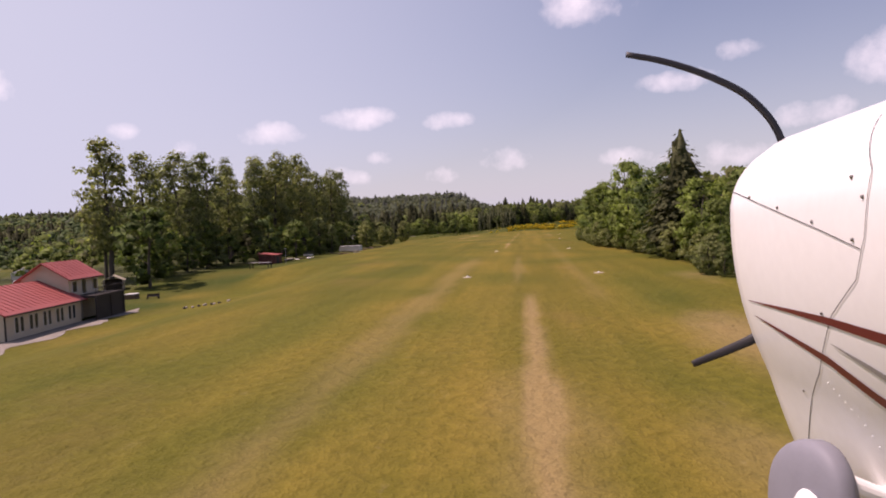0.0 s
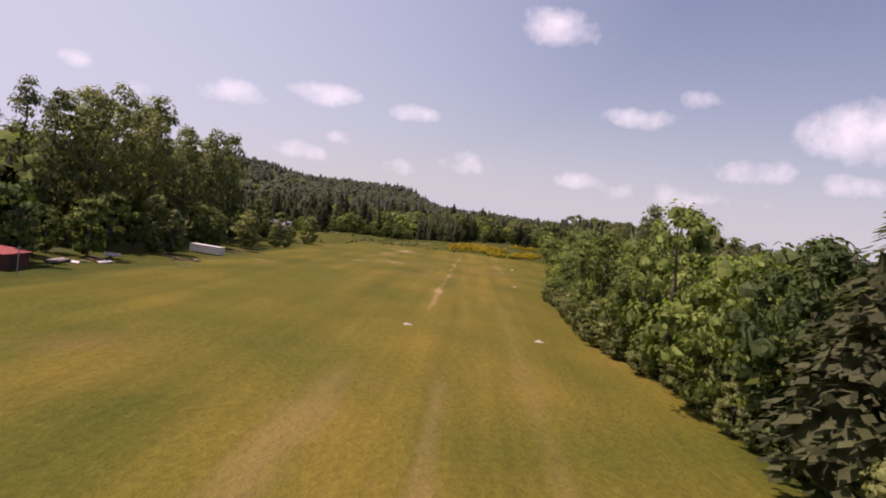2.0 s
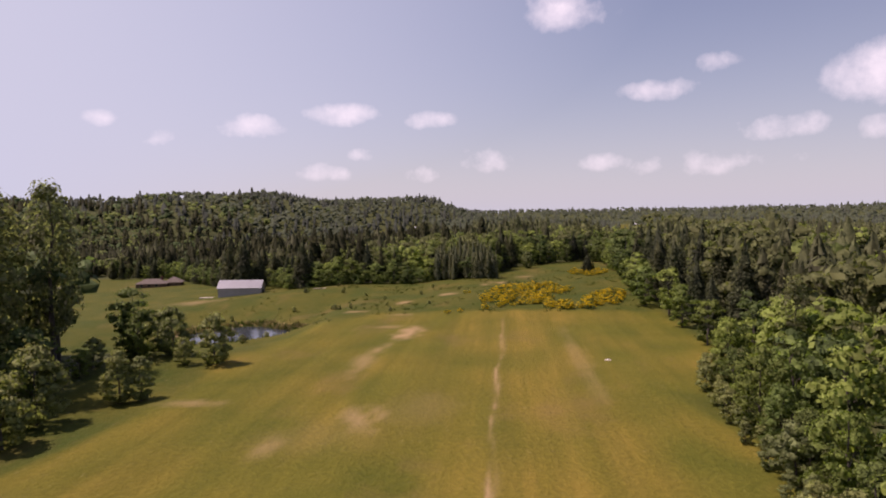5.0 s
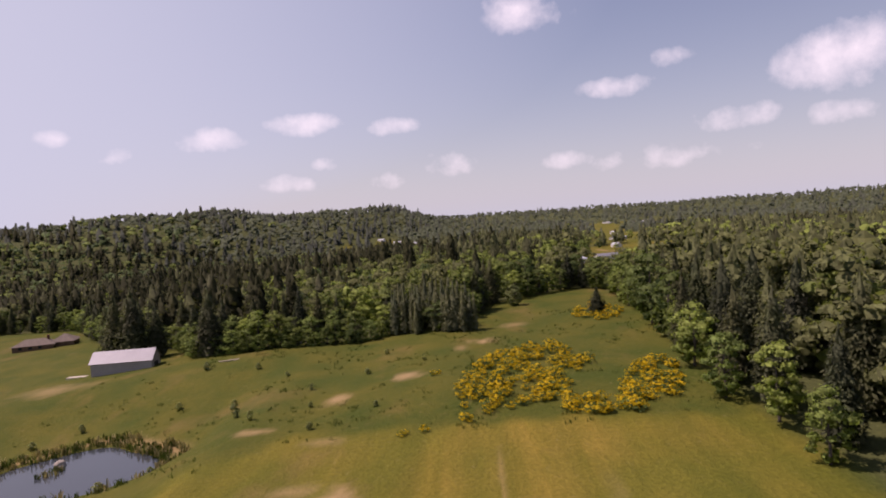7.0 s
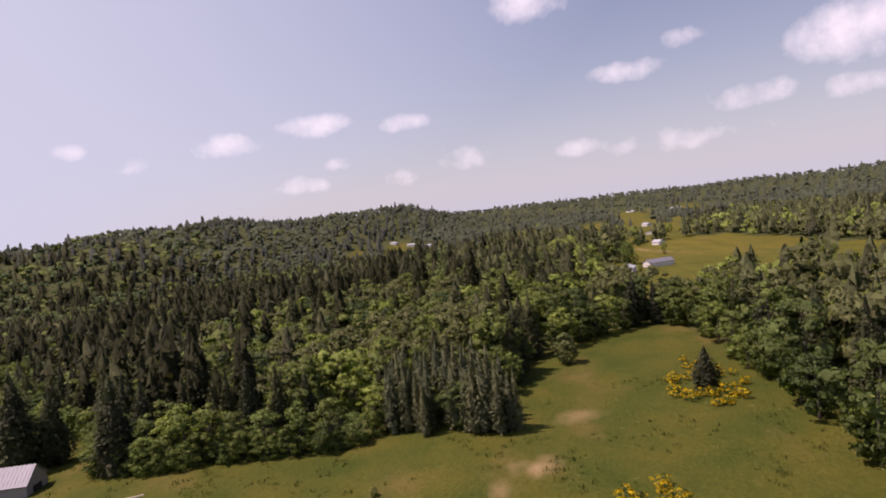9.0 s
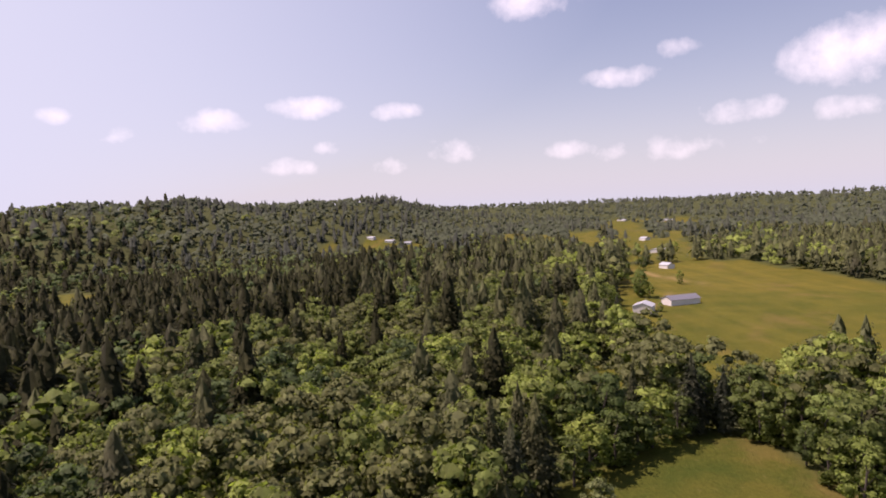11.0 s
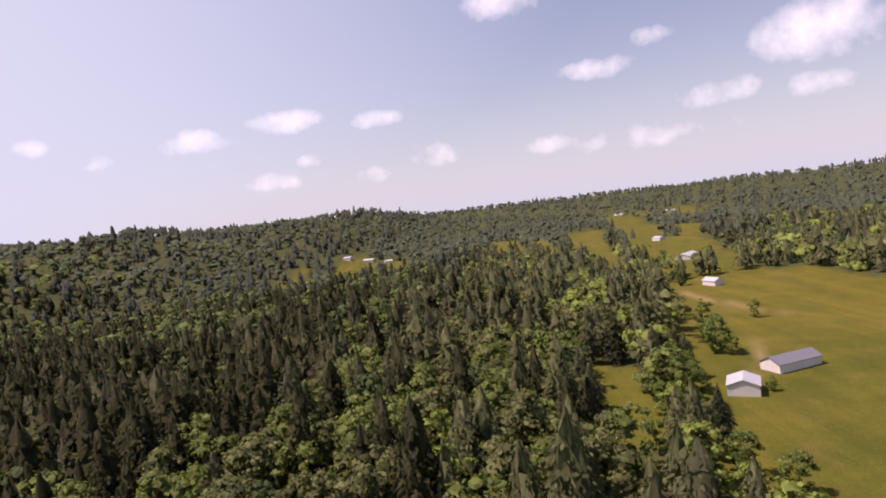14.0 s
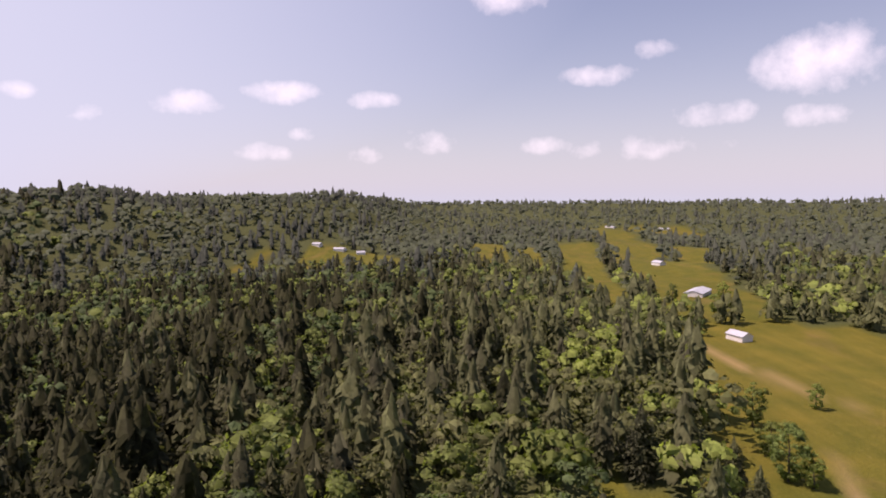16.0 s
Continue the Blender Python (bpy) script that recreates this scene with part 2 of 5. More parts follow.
def pond_far(x, y):
    """0 at the pond's middle, 1 at its bank."""
    a = np.arctan2(y - 409, x + 96.5)
    return np.hypot((x + 96.5) / 16.5, (y - 409) / 17.0) / (1 + 0.13 * np.sin(2 * a + 0.6) + 0.09 * np.sin(3 * a + 2.0) + 0.05 * np.sin(5 * a))


def z_at(x, y):
    return float(ground_z(np.array(float(x)), np.array(float(y))))


def steps(low, high, step, reach_low, reach_high, grow=1.17):
    mid = list(np.arange(low, high + 0.01, step))
    d, up = step, [high]
    while up[-1] < reach_high:
        d *= grow
        up.append(up[-1] + d)
    d, down = step, [low]
    while down[-1] > reach_low:
        d *= grow
        down.append(down[-1] - d)
    return np.array(down[:0:-1] + mid[:-1] + up)


gx = np.unique(np.concatenate([steps(-128, 58, 1.5, -4200, 4200, 1.07), np.arange(-8.5, 5.0, 0.5)]))
gy = steps(-6, 520, 1.5, -2200, 4600, 1.035)
GX, GY = np.meshgrid(gx, gy)
vx, vy = GX.ravel(), GY.ravel()
wob = np.array([noise.noise((a * 0.11, b * 0.05, 0)) for a, b in zip(vx, vy)])
fine_wob = np.array([noise.noise((a * 0.45, b * 0.25, 3)) for a, b in zip(vx, vy)])


def blob(cx, cy, rx, ry, turn=0.0):
    c, s = math.cos(radians(turn)), math.sin(radians(turn))
    u, v = ((vx - cx) * c + (vy - cy) * s) / rx, (-(vx - cx) * s + (vy - cy) * c) / ry
    return np.clip(1.25 - np.hypot(u, v) + 0.7 * wob + 0.5 * fine_wob, 0, 1)


def lane(cx, half, y0, y1, lean=0.0):
    off = np.abs(vx - cx - lean * (vy - y0)) / half
    ends = sstep((vy - y0) / 12) * (1 - sstep((vy - y1 + 12) / 12))
    return np.clip(1.3 - off + 0.8 * wob + 0.6 * fine_wob, 0, 1) * ends


def trail(half, y0, y1):
    # a single wandering wheel rut, broken here and there by grass
    centre = np.interp(vy, [188, 210, 240, 270, 320, 380], [-5.4, -5.4, -5.1, -4.3, -3.6, -2.6]) + 0.35 * np.sin(vy / 5.3) + 0.25 * np.sin(vy / 13.0)
    gap = 0.55 + 0.45 * np.sin(vy / 7.1) * np.sin(vy / 17.3 + 1)
    return np.clip(1.3 - np.abs(vx - centre) / half + 0.8 * wob + 0.6 * fine_wob, 0, 1) * gap * sstep((vy - y0) / 12) * (1 - sstep((vy - y1 + 12) / 12))


# bare earth: wheel ruts along the strip, worn spots, scraped patches at its end
dirt = np.zeros_like(vx)
ruts = ((lane(0.6, 0.8, -60, 76), 0.62), (lane(0.4, 1.9, -60, 40), 0.25), (trail(0.34, 188, 380), 1.0), (trail(0.9, 190, 375), 0.28), (blob(-5.35, 209, 0.5, 9), 0.9), (blob(-5.2, 224, 0.8, 7), 1.0), (blob(-5.1, 240, 0.6, 6), 1.0), (blob(-4.5, 268, 0.5, 8), 0.9), (lane(-2.5, 0.6, 336, 392), 0.3), (lane(-11.2, 1.7, -20, 150), 0.24),
                      (lane(8.5, 1.2, 60, 220), 0.14), (lane(-1.0, 0.9, 80, 150), 0.22), (lane(14.0, 1.6, 300, 380), 0.25))
worn = ((blob(-28.6, 370, 3.8, 7.5, -8), 1.0), (blob(-29.6, 361, 3.4, 9, -8), 1.0), (blob(-31.5, 348, 2.6, 12, -8), 0.8), (blob(-33, 334, 2.4, 12), 0.5), (blob(-38, 424, 3.2, 4), 0.75), (blob(-23, 436, 5.0, 4.5), 0.8), (blob(-2.5, 473, 4.5, 4.5), 0.85),
                      (blob(10, 497, 5, 4), 0.4), (blob(-10, 464, 2.5, 4), 0.5), (blob(15.5, 44, 3.0, 15), 0.5), (blob(9, 22, 2.2, 8), 0.3), (blob(-25, 293, 1.6, 7, 20), 0.6), (blob(-22.5, 297, 1.2, 5, 20), 0.5), (blob(-34.6, 281, 2.2, 5), 0.45), (blob(-35.5, 375, 6, 3), 0.5), (blob(24, 90, 3, 8), 0.45), (blob(-30, 285, 9, 7), 0.10), (blob(-16, 300, 6, 10), 0.14),
                      (blob(-52, 405, 5, 2), 0.7), (blob(-54, 240, 2.4, 1.2), 0.8), (blob(-55, 300, 7, 2.0), 0.5), (blob(-60, 203, 5, 0.8), 0.7), (blob(-63, 222, 6, 0.7, 60), 0.6),
                      (blob(-146, 480, 12, 7), 0.55), (blob(-35, 396, 4, 2), 0.4), (blob(60, 640, 3, 5), 0.4), (blob(132, 905, 4, 60, 8), 0.6), (blob(95, 775, 2.4, 24, -24), 0.75))
for piece, amount in ruts + worn:
    dirt = np.maximum(dirt, piece * amount)
bank = pond_far(vx, vy)
dirt = np.maximum(dirt, np.clip(np.exp(-((bank - 1.24) / 0.09) ** 2) * (0.85 + 1.2 * wob) * sstep((vy - 400 - 0.5 * (vx + 96)) / 12), 0, 0.9))
# lush growth off the mown strip
mown = sstep((vx + 66 + 6 * wob) / 8) * (1 - sstep((vx - 26 - 5 * wob) / 6 + 0 * vx)) * (1 - sstep((vy - 388 - 6 * wob) / 8))
mown = np.maximum(mown, sstep((vx + 50 + 5 * wob) / 8) * (1 - sstep((vx - 44) / 6)) * sstep((vy - 305) / 10) * (1 - sstep((vy - 396 - 6 * wob) / 6)))
gold = np.clip(mown * np.clip(0.22 + 0.9 * wob + 0.62 * np.exp(-((vx - 1) / 14) ** 2), 0, 1), 0, 1)
# where the woods stand, their floor is dark undergrowth
FRONT = [(-320, 668), (-262, 662), (-188, 578), (-150, 545), (-124, 530), (-112, 508), (-86, 497), (-60, 498), (-44, 500), (-30, 512), (-6, 516), (-2, 548), (12, 556), (28, 570), (46, 582), (60, 566), (75, 540)]
# open ground among the woods ahead: how dry the grass is, and its outline
FIELDS = [(0.03, [(45, 690), (47, 640), (57, 612), (140, 600), (260, 700), (255, 812), (80, 812), (60, 784), (53, 735), (48, 700)]),
          (0.36, [(76, 800), (250, 800), (225, 985), (130, 988), (104, 900)]),
          (0.05, [(-300, 880), (-285, 905), (-385, 1045), (-460, 1080), (-470, 1000), (-360, 900)]),
          (0.0, [(28, 708), (46, 716), (56, 778), (42, 795), (30, 770)]),
          (0.0, [(26, 690), (36, 660), (42, 668), (38, 706)]),
          (0.0, [(24, 612), (33, 604), (38, 640), (30, 652)]),
          (0.15, [(132, 1010), (200, 1000), (238, 1100), (232, 1160), (208, 1150), (158, 1090)]),
          (0.07, [(142, 1020), (179, 985), (246, 1136), (300, 1370), (262, 1445), (206, 1420)]),
          (0.12, [(106, 1030), (122, 1020), (152, 1160), (190, 1400), (160, 1440), (122, 1300)]),
          (0.22, [(35, 1300), (78, 1310), (92, 1600), (40, 1610)]),
          (0.22, [(88, 1280), (116, 1290), (140, 1620), (112, 1640)]),
          (0.22, [(144, 1360), (189, 1350), (262, 1690), (180, 1740)]),
          (0.18, [(226, 1460), (294, 1440), (369, 1700), (400, 2150), (300, 2080), (284, 1720)]),
          (0.18, [(294, 1380), (354, 1300), (420, 1560), (360, 1640)]),
          (0.1, [(-195, 1425), (-115, 1375), (-52, 1310), (-44, 1420), (-110, 1515), (-196, 1545)]),
          (0.18, [(-275, 1340), (-246, 1330), (-240, 1500), (-265, 1505)]),
          (0.06, [(-420, 915), (-330, 905), (-318, 990), (-400, 1000)]),
          (0.3, [(439, 1800), (554, 1780), (560, 2090), (400, 2180)])]


def inside(x, y, ring):
    """Whether points lie in a ring, for numbers or arrays."""
    hit = np.zeros(np.shape(x), bool)
    for (x0, y0), (x1, y1) in zip(ring, ring[1:] + ring[:1]):
        if y0 != y1:
            hit = hit ^ (((y0 > y) != (y1 > y)) & (x < (x1 - x0) * (y - y0) / (y1 - y0) + x0))
    return hit


wood = sstep((vy - np.interp(vx, [p[0] for p in FRONT], [p[1] for p in FRONT]) - 2) / 8)
side_end = 1 - sstep((vx - 136 - 10 * wob) / 10)
wood = np.maximum(wood, side_end * sstep((vx - 46 - 3 * wob - 9 * sstep((vy - 430) / 20)) / 6) * (vy > 325))
wood = np.maximum(wood, (1 - sstep((vx - 72 - 10 * wob) / 8)) * sstep((vx - 2 - np.interp(vy, [84, 105, 125, 150, 176, 205, 230, 272, 344], [25, 26.5, 28, 25, 20.5, 20.3, 21.5, 27, 38])) / 3) * (vy > 80) * (vy < 330))
wood = np.maximum(wood, (1 - sstep((-vx - 146 - 10 * wob) / 8)) * sstep((-vx - 84 + 4 * wob) / 8) * (vy > 115) * (vy < 345))
# the woods end to the side, where open land begins
side = np.degrees(np.arctan2(vx, vy - 250))
wood = np.where(vy > 520, wood * sstep((45.5 - side) / 2) * sstep((side + 63) / 2), wood)
for dry, ring_ in FIELDS:
    here = inside(vx, vy, ring_)
    wood, mown, gold = np.where(here, 0, wood), np.where(here, 0.7, mown), np.where(here, np.clip(dry + 0.3 * wob, 0, 0.9), gold)

me = bpy.data.meshes.new("ground")
nx, ny = len(gx), len(gy)
i = np.arange(nx * ny).reshape(ny, nx)
quads = np.stack([i[:-1, :-1], i[:-1, 1:], i[1:, 1:], i[1:, :-1]], -1).reshape(-1, 4)


def fill_quads(me, verts, quads, slots=None):
    me.vertices.add(len(verts))
    me.vertices.foreach_set("co", np.asarray(verts, np.float32).ravel())
    me.loops.add(quads.size)
    me.loops.foreach_set("vertex_index", np.asarray(quads, np.int32).ravel())
    me.polygons.add(len(quads))
    me.polygons.foreach_set("loop_start", np.arange(0, quads.size, 4, dtype=np.int32))
    if slots is not None:
        me.polygons.foreach_set("material_index", np.asarray(slots, np.int32))
    me.update(calc_edges=True)
    me.validate()


fill_quads(me, np.stack([vx, vy, ground_z(vx, vy)], 1) * PLAN, quads)
me.polygons.foreach_set("use_smooth", np.ones(len(quads), bool))
for key, values in (("dirt", dirt), ("gold", gold), ("mown", mown), ("wood", wood)):
    me.attributes.new(key, "FLOAT", "POINT").data.foreach_set("value", values.astype(np.float32))

gm = bpy.data.materials.new("grassland")
gm.use_nodes = True
nt = gm.node_tree
bsdf = nt.nodes["Principled BSDF"]
bsdf.inputs["Roughness"].default_value = 0.95
bsdf.inputs["Specular IOR Level"].default_value = 0.1
place = nt.nodes.new("ShaderNodeNewGeometry").outputs["Position"]


def g_noise(scale, stretch=(1, 1, 1), detail=5, rough=0.6):
    mp = nt.nodes.new("ShaderNodeMapping")
    mp.inputs["Scale"].default_value = stretch
    nt.links.new(place, mp.inputs["Vector"])
    n = nt.nodes.new("ShaderNodeTexNoise")
    n.inputs["Scale"].default_value, n.inputs["Detail"].default_value, n.inputs["Roughness"].default_value = scale, detail, rough
    nt.links.new(mp.outputs[0], n.inputs["Vector"])
    return n.outputs["Fac"]


def g_range(v, a, b, lo=0.0, hi=1.0):
    n = nt.nodes.new("ShaderNodeMapRange")
    for k, val in (("From Min", a), ("From Max", b), ("To Min", lo), ("To Max", hi)):
        n.inputs[k].default_value = val
    nt.links.new(v, n.inputs["Value"])
    return n.outputs[0]


def g_mix(fac, a, b, kind="MIX"):
    n = nt.nodes.new("ShaderNodeMix")
    n.data_type, n.blend_type = "RGBA", kind
    for sock, v in ((n.inputs["Factor"], fac), (n.inputs[6], a), (n.inputs[7], b)):
        if isinstance(v, (int, float)):
            sock.default_value = v
        elif isinstance(v, tuple):
            sock.default_value = (*v, 1)
        else:
            nt.links.new(v, sock)
    return n.outputs[2]


def g_math(op, a, b):
    n = nt.nodes.new("ShaderNodeMath")
    n.operation, n.use_clamp = op, True
    for sock, v in zip(n.inputs, (a, b)):
        if isinstance(v, (int, float)):
            sock.default_value = v
        else:
            nt.links.new(v, sock)
    return n.outputs[0]


def g_attr(key):
    n = nt.nodes.new("ShaderNodeAttribute")
    n.attribute_name = key
    return n.outputs["Fac"]


tuft = g_range(g_noise(1.1, detail=6), 0.3, 0.7)
patch = g_range(g_noise(0.06, detail=5), 0.35, 0.65)
stripe = g_range(g_noise(0.30, (1, 0.05, 1), 5), 0.30, 0.70)
grain = g_range(g_noise(7, detail=4), 0.25, 0.75)
swath = g_range(g_noise(0.15, (1, 0.02, 1), 3), 0.35, 0.65)
meadow = g_mix(patch, (0.047, 0.064, 0.010), (0.086, 0.084, 0.014))
mowing = g_mix(stripe, (0.133, 0.110, 0.015), (0.208, 0.149, 0.028))
tone = g_mix(g_attr("mown"), meadow, g_mix(patch, (0.085, 0.090, 0.012), (0.118, 0.110, 0.016)))
tone = g_mix(g_math("MULTIPLY", g_attr("gold"), g_range(patch, 0, 1, 0.65, 1.0)), tone, mowing)
tone = g_mix(g_math("MULTIPLY", g_attr("mown"), 0.8), tone, g_mix(swath, (0.80, 0.84, 0.80), (1.14, 1.10, 1.08)), "MULTIPLY")
tone = g_mix(0.5, tone, g_mix(tuft, (0.62, 0.66, 0.55), (1.25, 1.22, 1.2)), "MULTIPLY")
straw = g_math("MULTIPLY", g_range(g_noise(0.9, (1, 0.5, 1), 7, 0.75), 0.60, 0.74), 0.45)
tone = g_mix(straw, tone, (0.271, 0.221, 0.090))
rusty = g_math('MULTIPLY', g_range(g_noise(0.045, (1, 0.6, 1), 6, 0.6), 0.56, 0.68), 0.38)
tone = g_mix(rusty, tone, (0.177, 0.116, 0.042))
earth = g_mix(tuft, (0.401, 0.277, 0.147), (0.277, 0.189, 0.088))
bare = g_math("MULTIPLY", g_attr("dirt"), g_range(tuft, 0, 1, 0.7, 1.1))
tone = g_mix(bare, tone, earth)
tone = g_mix(g_attr("wood"), tone, g_mix(tuft, (0.045, 0.054, 0.020), (0.078, 0.087, 0.031)))
tone = g_mix(0.5, tone, g_mix(grain, (0.7, 0.7, 0.7), (1.25, 1.25, 1.25)), "MULTIPLY")
nt.links.new(tone, bsdf.inputs["Base Color"])
bump = nt.nodes.new("ShaderNodeBump")
bump.inputs["Strength"].default_value, bump.inputs["Distance"].default_value = 0.7, 0.25
nt.links.new(tuft, bump.inputs["Height"])
nt.links.new(bump.outputs[0], bsdf.inputs["Normal"])
me.materials.append(gm)
ground = tagged(new("ground", me), "mown grass airstrip, meadow and wooded hills", "ground", kind="structure")

# the pond
bm = bmesh.new()
ring = []
for k in range(96):
    a = 2 * math.pi * k / 96
    d = 2.0
    while pond_far(-96.5 + d * math.cos(a), 409 + d * math.sin(a)) < 1.12:
        d += 0.1
    ring.append(bm.verts.new(((-96.5 + d * math.cos(a)) * PLAN, (409 + d * math.sin(a)) * PLAN, 0)))
bm.faces.new(ring)
water_mat = bpy.data.materials.new("pond_water")
water_mat.use_nodes = True
wb = water_mat.node_tree.nodes["Principled BSDF"]
wb.inputs["Base Color"].default_value, wb.inputs["Roughness"].default_value = (0.035, 0.042, 0.05, 1), 0.12
rip = water_mat.node_tree.nodes.new("ShaderNodeTexNoise")
rip.inputs["Scale"].default_value = 1.4
rb = water_mat.node_tree.nodes.new("ShaderNodeBump")
rb.inputs["Strength"].default_value, rb.inputs["Distance"].default_value = 0.12, 0.1
water_mat.node_tree.links.new(rip.outputs["Fac"], rb.inputs["Height"])
water_mat.node_tree.links.new(rb.outputs[0], wb.inputs["Normal"])
me = bpy.data.meshes.new("water")
bm.to_mesh(me)
me.materials.append(water_mat)
WATER_Z = -9.0
water = tagged(new("water", me), "small dark grey-blue pond in a grassy hollow", "pond", kind="structure")
water.location.z = WATER_Z * PLAN

# ---------------------------------------------------------------- trees
rng = np.random.default_rng(7)


def link_mesh(name, me, parent=None, label=""):
    ob = new(name, me)
    ob.parent = parent
    return tagged(ob, label)


def unit(v):
    return v / (np.linalg.norm(v, axis=-1, keepdims=True) + 1e-9)


def with_normals(corners, swell, rnd, rough):
    """Corners with the rounded crown's normals behind them, so that sprays shade as one lumpy mass."""
    n = unit(unit(swell) + rnd.normal(0, rough, swell.shape))
    return np.concatenate([corners, np.repeat(n[:, None], 4, 1)], 2)


def cards(at, out, size, rnd, long=1.0, flatness=0.32, swell=None):
    """Small bent leaf sprays: four corners each, round the points 'at', facing roughly along 'out'."""
    n = len(at)
    normal = out + rnd.normal(0, flatness, (n, 3))
    normal /= np.linalg.norm(normal, axis=1, keepdims=True) + 1e-9
    side = np.cross(normal, rnd.normal(0, 1, (n, 3)))
    side /= np.linalg.norm(side, axis=1, keepdims=True) + 1e-9
    up = np.cross(normal, side)
    s = (size * rnd.uniform(0.6, 1.35, n))[:, None]
    bend = normal * s * rnd.uniform(0.1, 0.5, (n, 1))
    skew = rnd.uniform(0.5, 1.1, (n, 1))
    return with_normals(np.stack([at - side * s * long, at - up * s * 0.6 - bend * 0.5, at + side * s * long * skew - bend, at + up * s * 0.7 * skew], 1), out if swell is None else swell, rnd, 0.42)


def core_faces(rnd, rings, swell_of, rough=0.3):
    """Quads between rings of points, shape (rings, sides, 3)."""
    nxt = np.roll(rings, -1, 1)
    q = np.stack([rings[:-1], nxt[:-1], nxt[1:], rings[1:]], 2).reshape(-1, 4, 3)
    n = unit(unit(swell_of(q)) + rnd.normal(0, rough, (len(q), 1, 3)))
    return np.concatenate([q, n], 2)


def domes(rnd, c, r, mid, half, sides):
    """The leafy mass inside each clump: an uneven dome."""
    out = []
    for p, k in zip(c, r):
        a = 2 * np.pi * np.arange(sides) / sides + rnd.uniform(0, 6)
        rings = []
        for up, wide in ((-0.35, 0.50), (0.15, 0.66), (0.56, 0.12)):
            w = k * wide * rnd.uniform(0.8, 1.1, sides)
            rings.append(np.stack([p[0] + w * np.cos(a), p[1] + w * np.sin(a), p[2] + k * 0.85 * up * rnd.uniform(0.85, 1.15, sides)], 1))
        out.append(core_faces(rnd, np.array(rings), lambda q: 0.75 * (q - p) / k + 0.75 * (q - mid) / half))
    return np.concatenate(out)


def broadleaf_crown(rnd, height, width, base, clumps, per, size, peak=0.62, lobes=0.35, core=0, lump=0.14, inner=1.0):
    """A lumpy crown of leaf clumps from z = base to z = height."""
    u = rnd.uniform(0.0, 1.0, clumps)
    z = base + (height - base) * (0.04 + 0.93 * u)
    prof = np.where(u < 1 - peak, np.sqrt(np.clip(u / (1 - peak), 0.12, 1)), np.sqrt(np.clip(1 - ((u - (1 - peak)) / peak) ** 2, 0.02, 1)))
    a = rnd.uniform(0, 2 * np.pi, clumps)
    wob_a = 1 + lobes * np.sin(3 * a + rnd.uniform(0, 6)) * np.sin(4 * u + rnd.uniform(0, 6))
    rad = width / 2 * prof * wob_a * np.sqrt(rnd.uniform(0.35, 1.0, clumps))
    c = np.stack([rad * np.cos(a), rad * np.sin(a), z], 1)
    mid = np.array([0, 0, base + 0.4 * (height - base)])
    r = (lump * width + 0.03 * height) * rnd.uniform(0.6, 1.25, clumps)
    d = rnd.normal(0, 1, (clumps, per, 3))
    d[..., 2] = np.abs(d[..., 2]) * 0.9 - 0.25
    d /= np.linalg.norm(d, axis=2, keepdims=True)
    at = c[:, None] + d * (r[:, None, None] * rnd.uniform(0.72, 1.05, (clumps, per, 1))) * np.array([1, 1, 0.72])
    out = d + 0.35 * (c - mid)[:, None] / (width * 0.5)
    whole = (at - mid) / np.array([width * 0.5, width * 0.5, (height - base) * 0.6])
    leaves = cards(at.reshape(-1, 3), out.reshape(-1, 3), np.full(clumps * per, size), rnd, swell=(0.75 * d + 0.75 * whole).reshape(-1, 3))
    if not core:
        return leaves
    return np.concatenate([leaves, domes(rnd, c, r * inner, mid, np.array([width * 0.5, width * 0.5, (height - base) * 0.6]), core)])


def fir_core(rnd, height, width, base, tiers, sides, taper=0.56):
    """The dense inside of a conical crown, uneven."""
    a = 2 * np.pi * np.arange(sides) / sides
    rings = []
    for k in range(tiers):
        for u, wide in ((k / tiers, 0.76), ((k + 0.7) / tiers, 0.64)):
            w = width / 2 * fir_profile(u, taper) * wide * rnd.uniform(0.7, 1.2, sides)
            rings.append(np.stack([w * np.cos(a), w * np.sin(a), base + (height - base) * 0.93 * (u + rnd.uniform(-0.3, 0.3, sides) / tiers)], 1))
    rings.append(np.stack([0.01 * np.cos(a) * width, 0.01 * np.sin(a) * width, np.full(sides, height * 0.95)], 1))
    return core_faces(rnd, np.array(rings), lambda q: q * np.array([1, 1, 0]) / (np.linalg.norm(q[..., :2], axis=-1, keepdims=True) + 1e-6) + np.array([0, 0, 0.4]), 0.4)


def fir_profile(u, taper=0.56):
    """Half width of the crown at a share of its height: full below, drawn in at the foot, tapering to the tip."""
    return (1 - u) ** taper * (1 - 0.35 * np.exp(-u / 0.07)) + 0.01


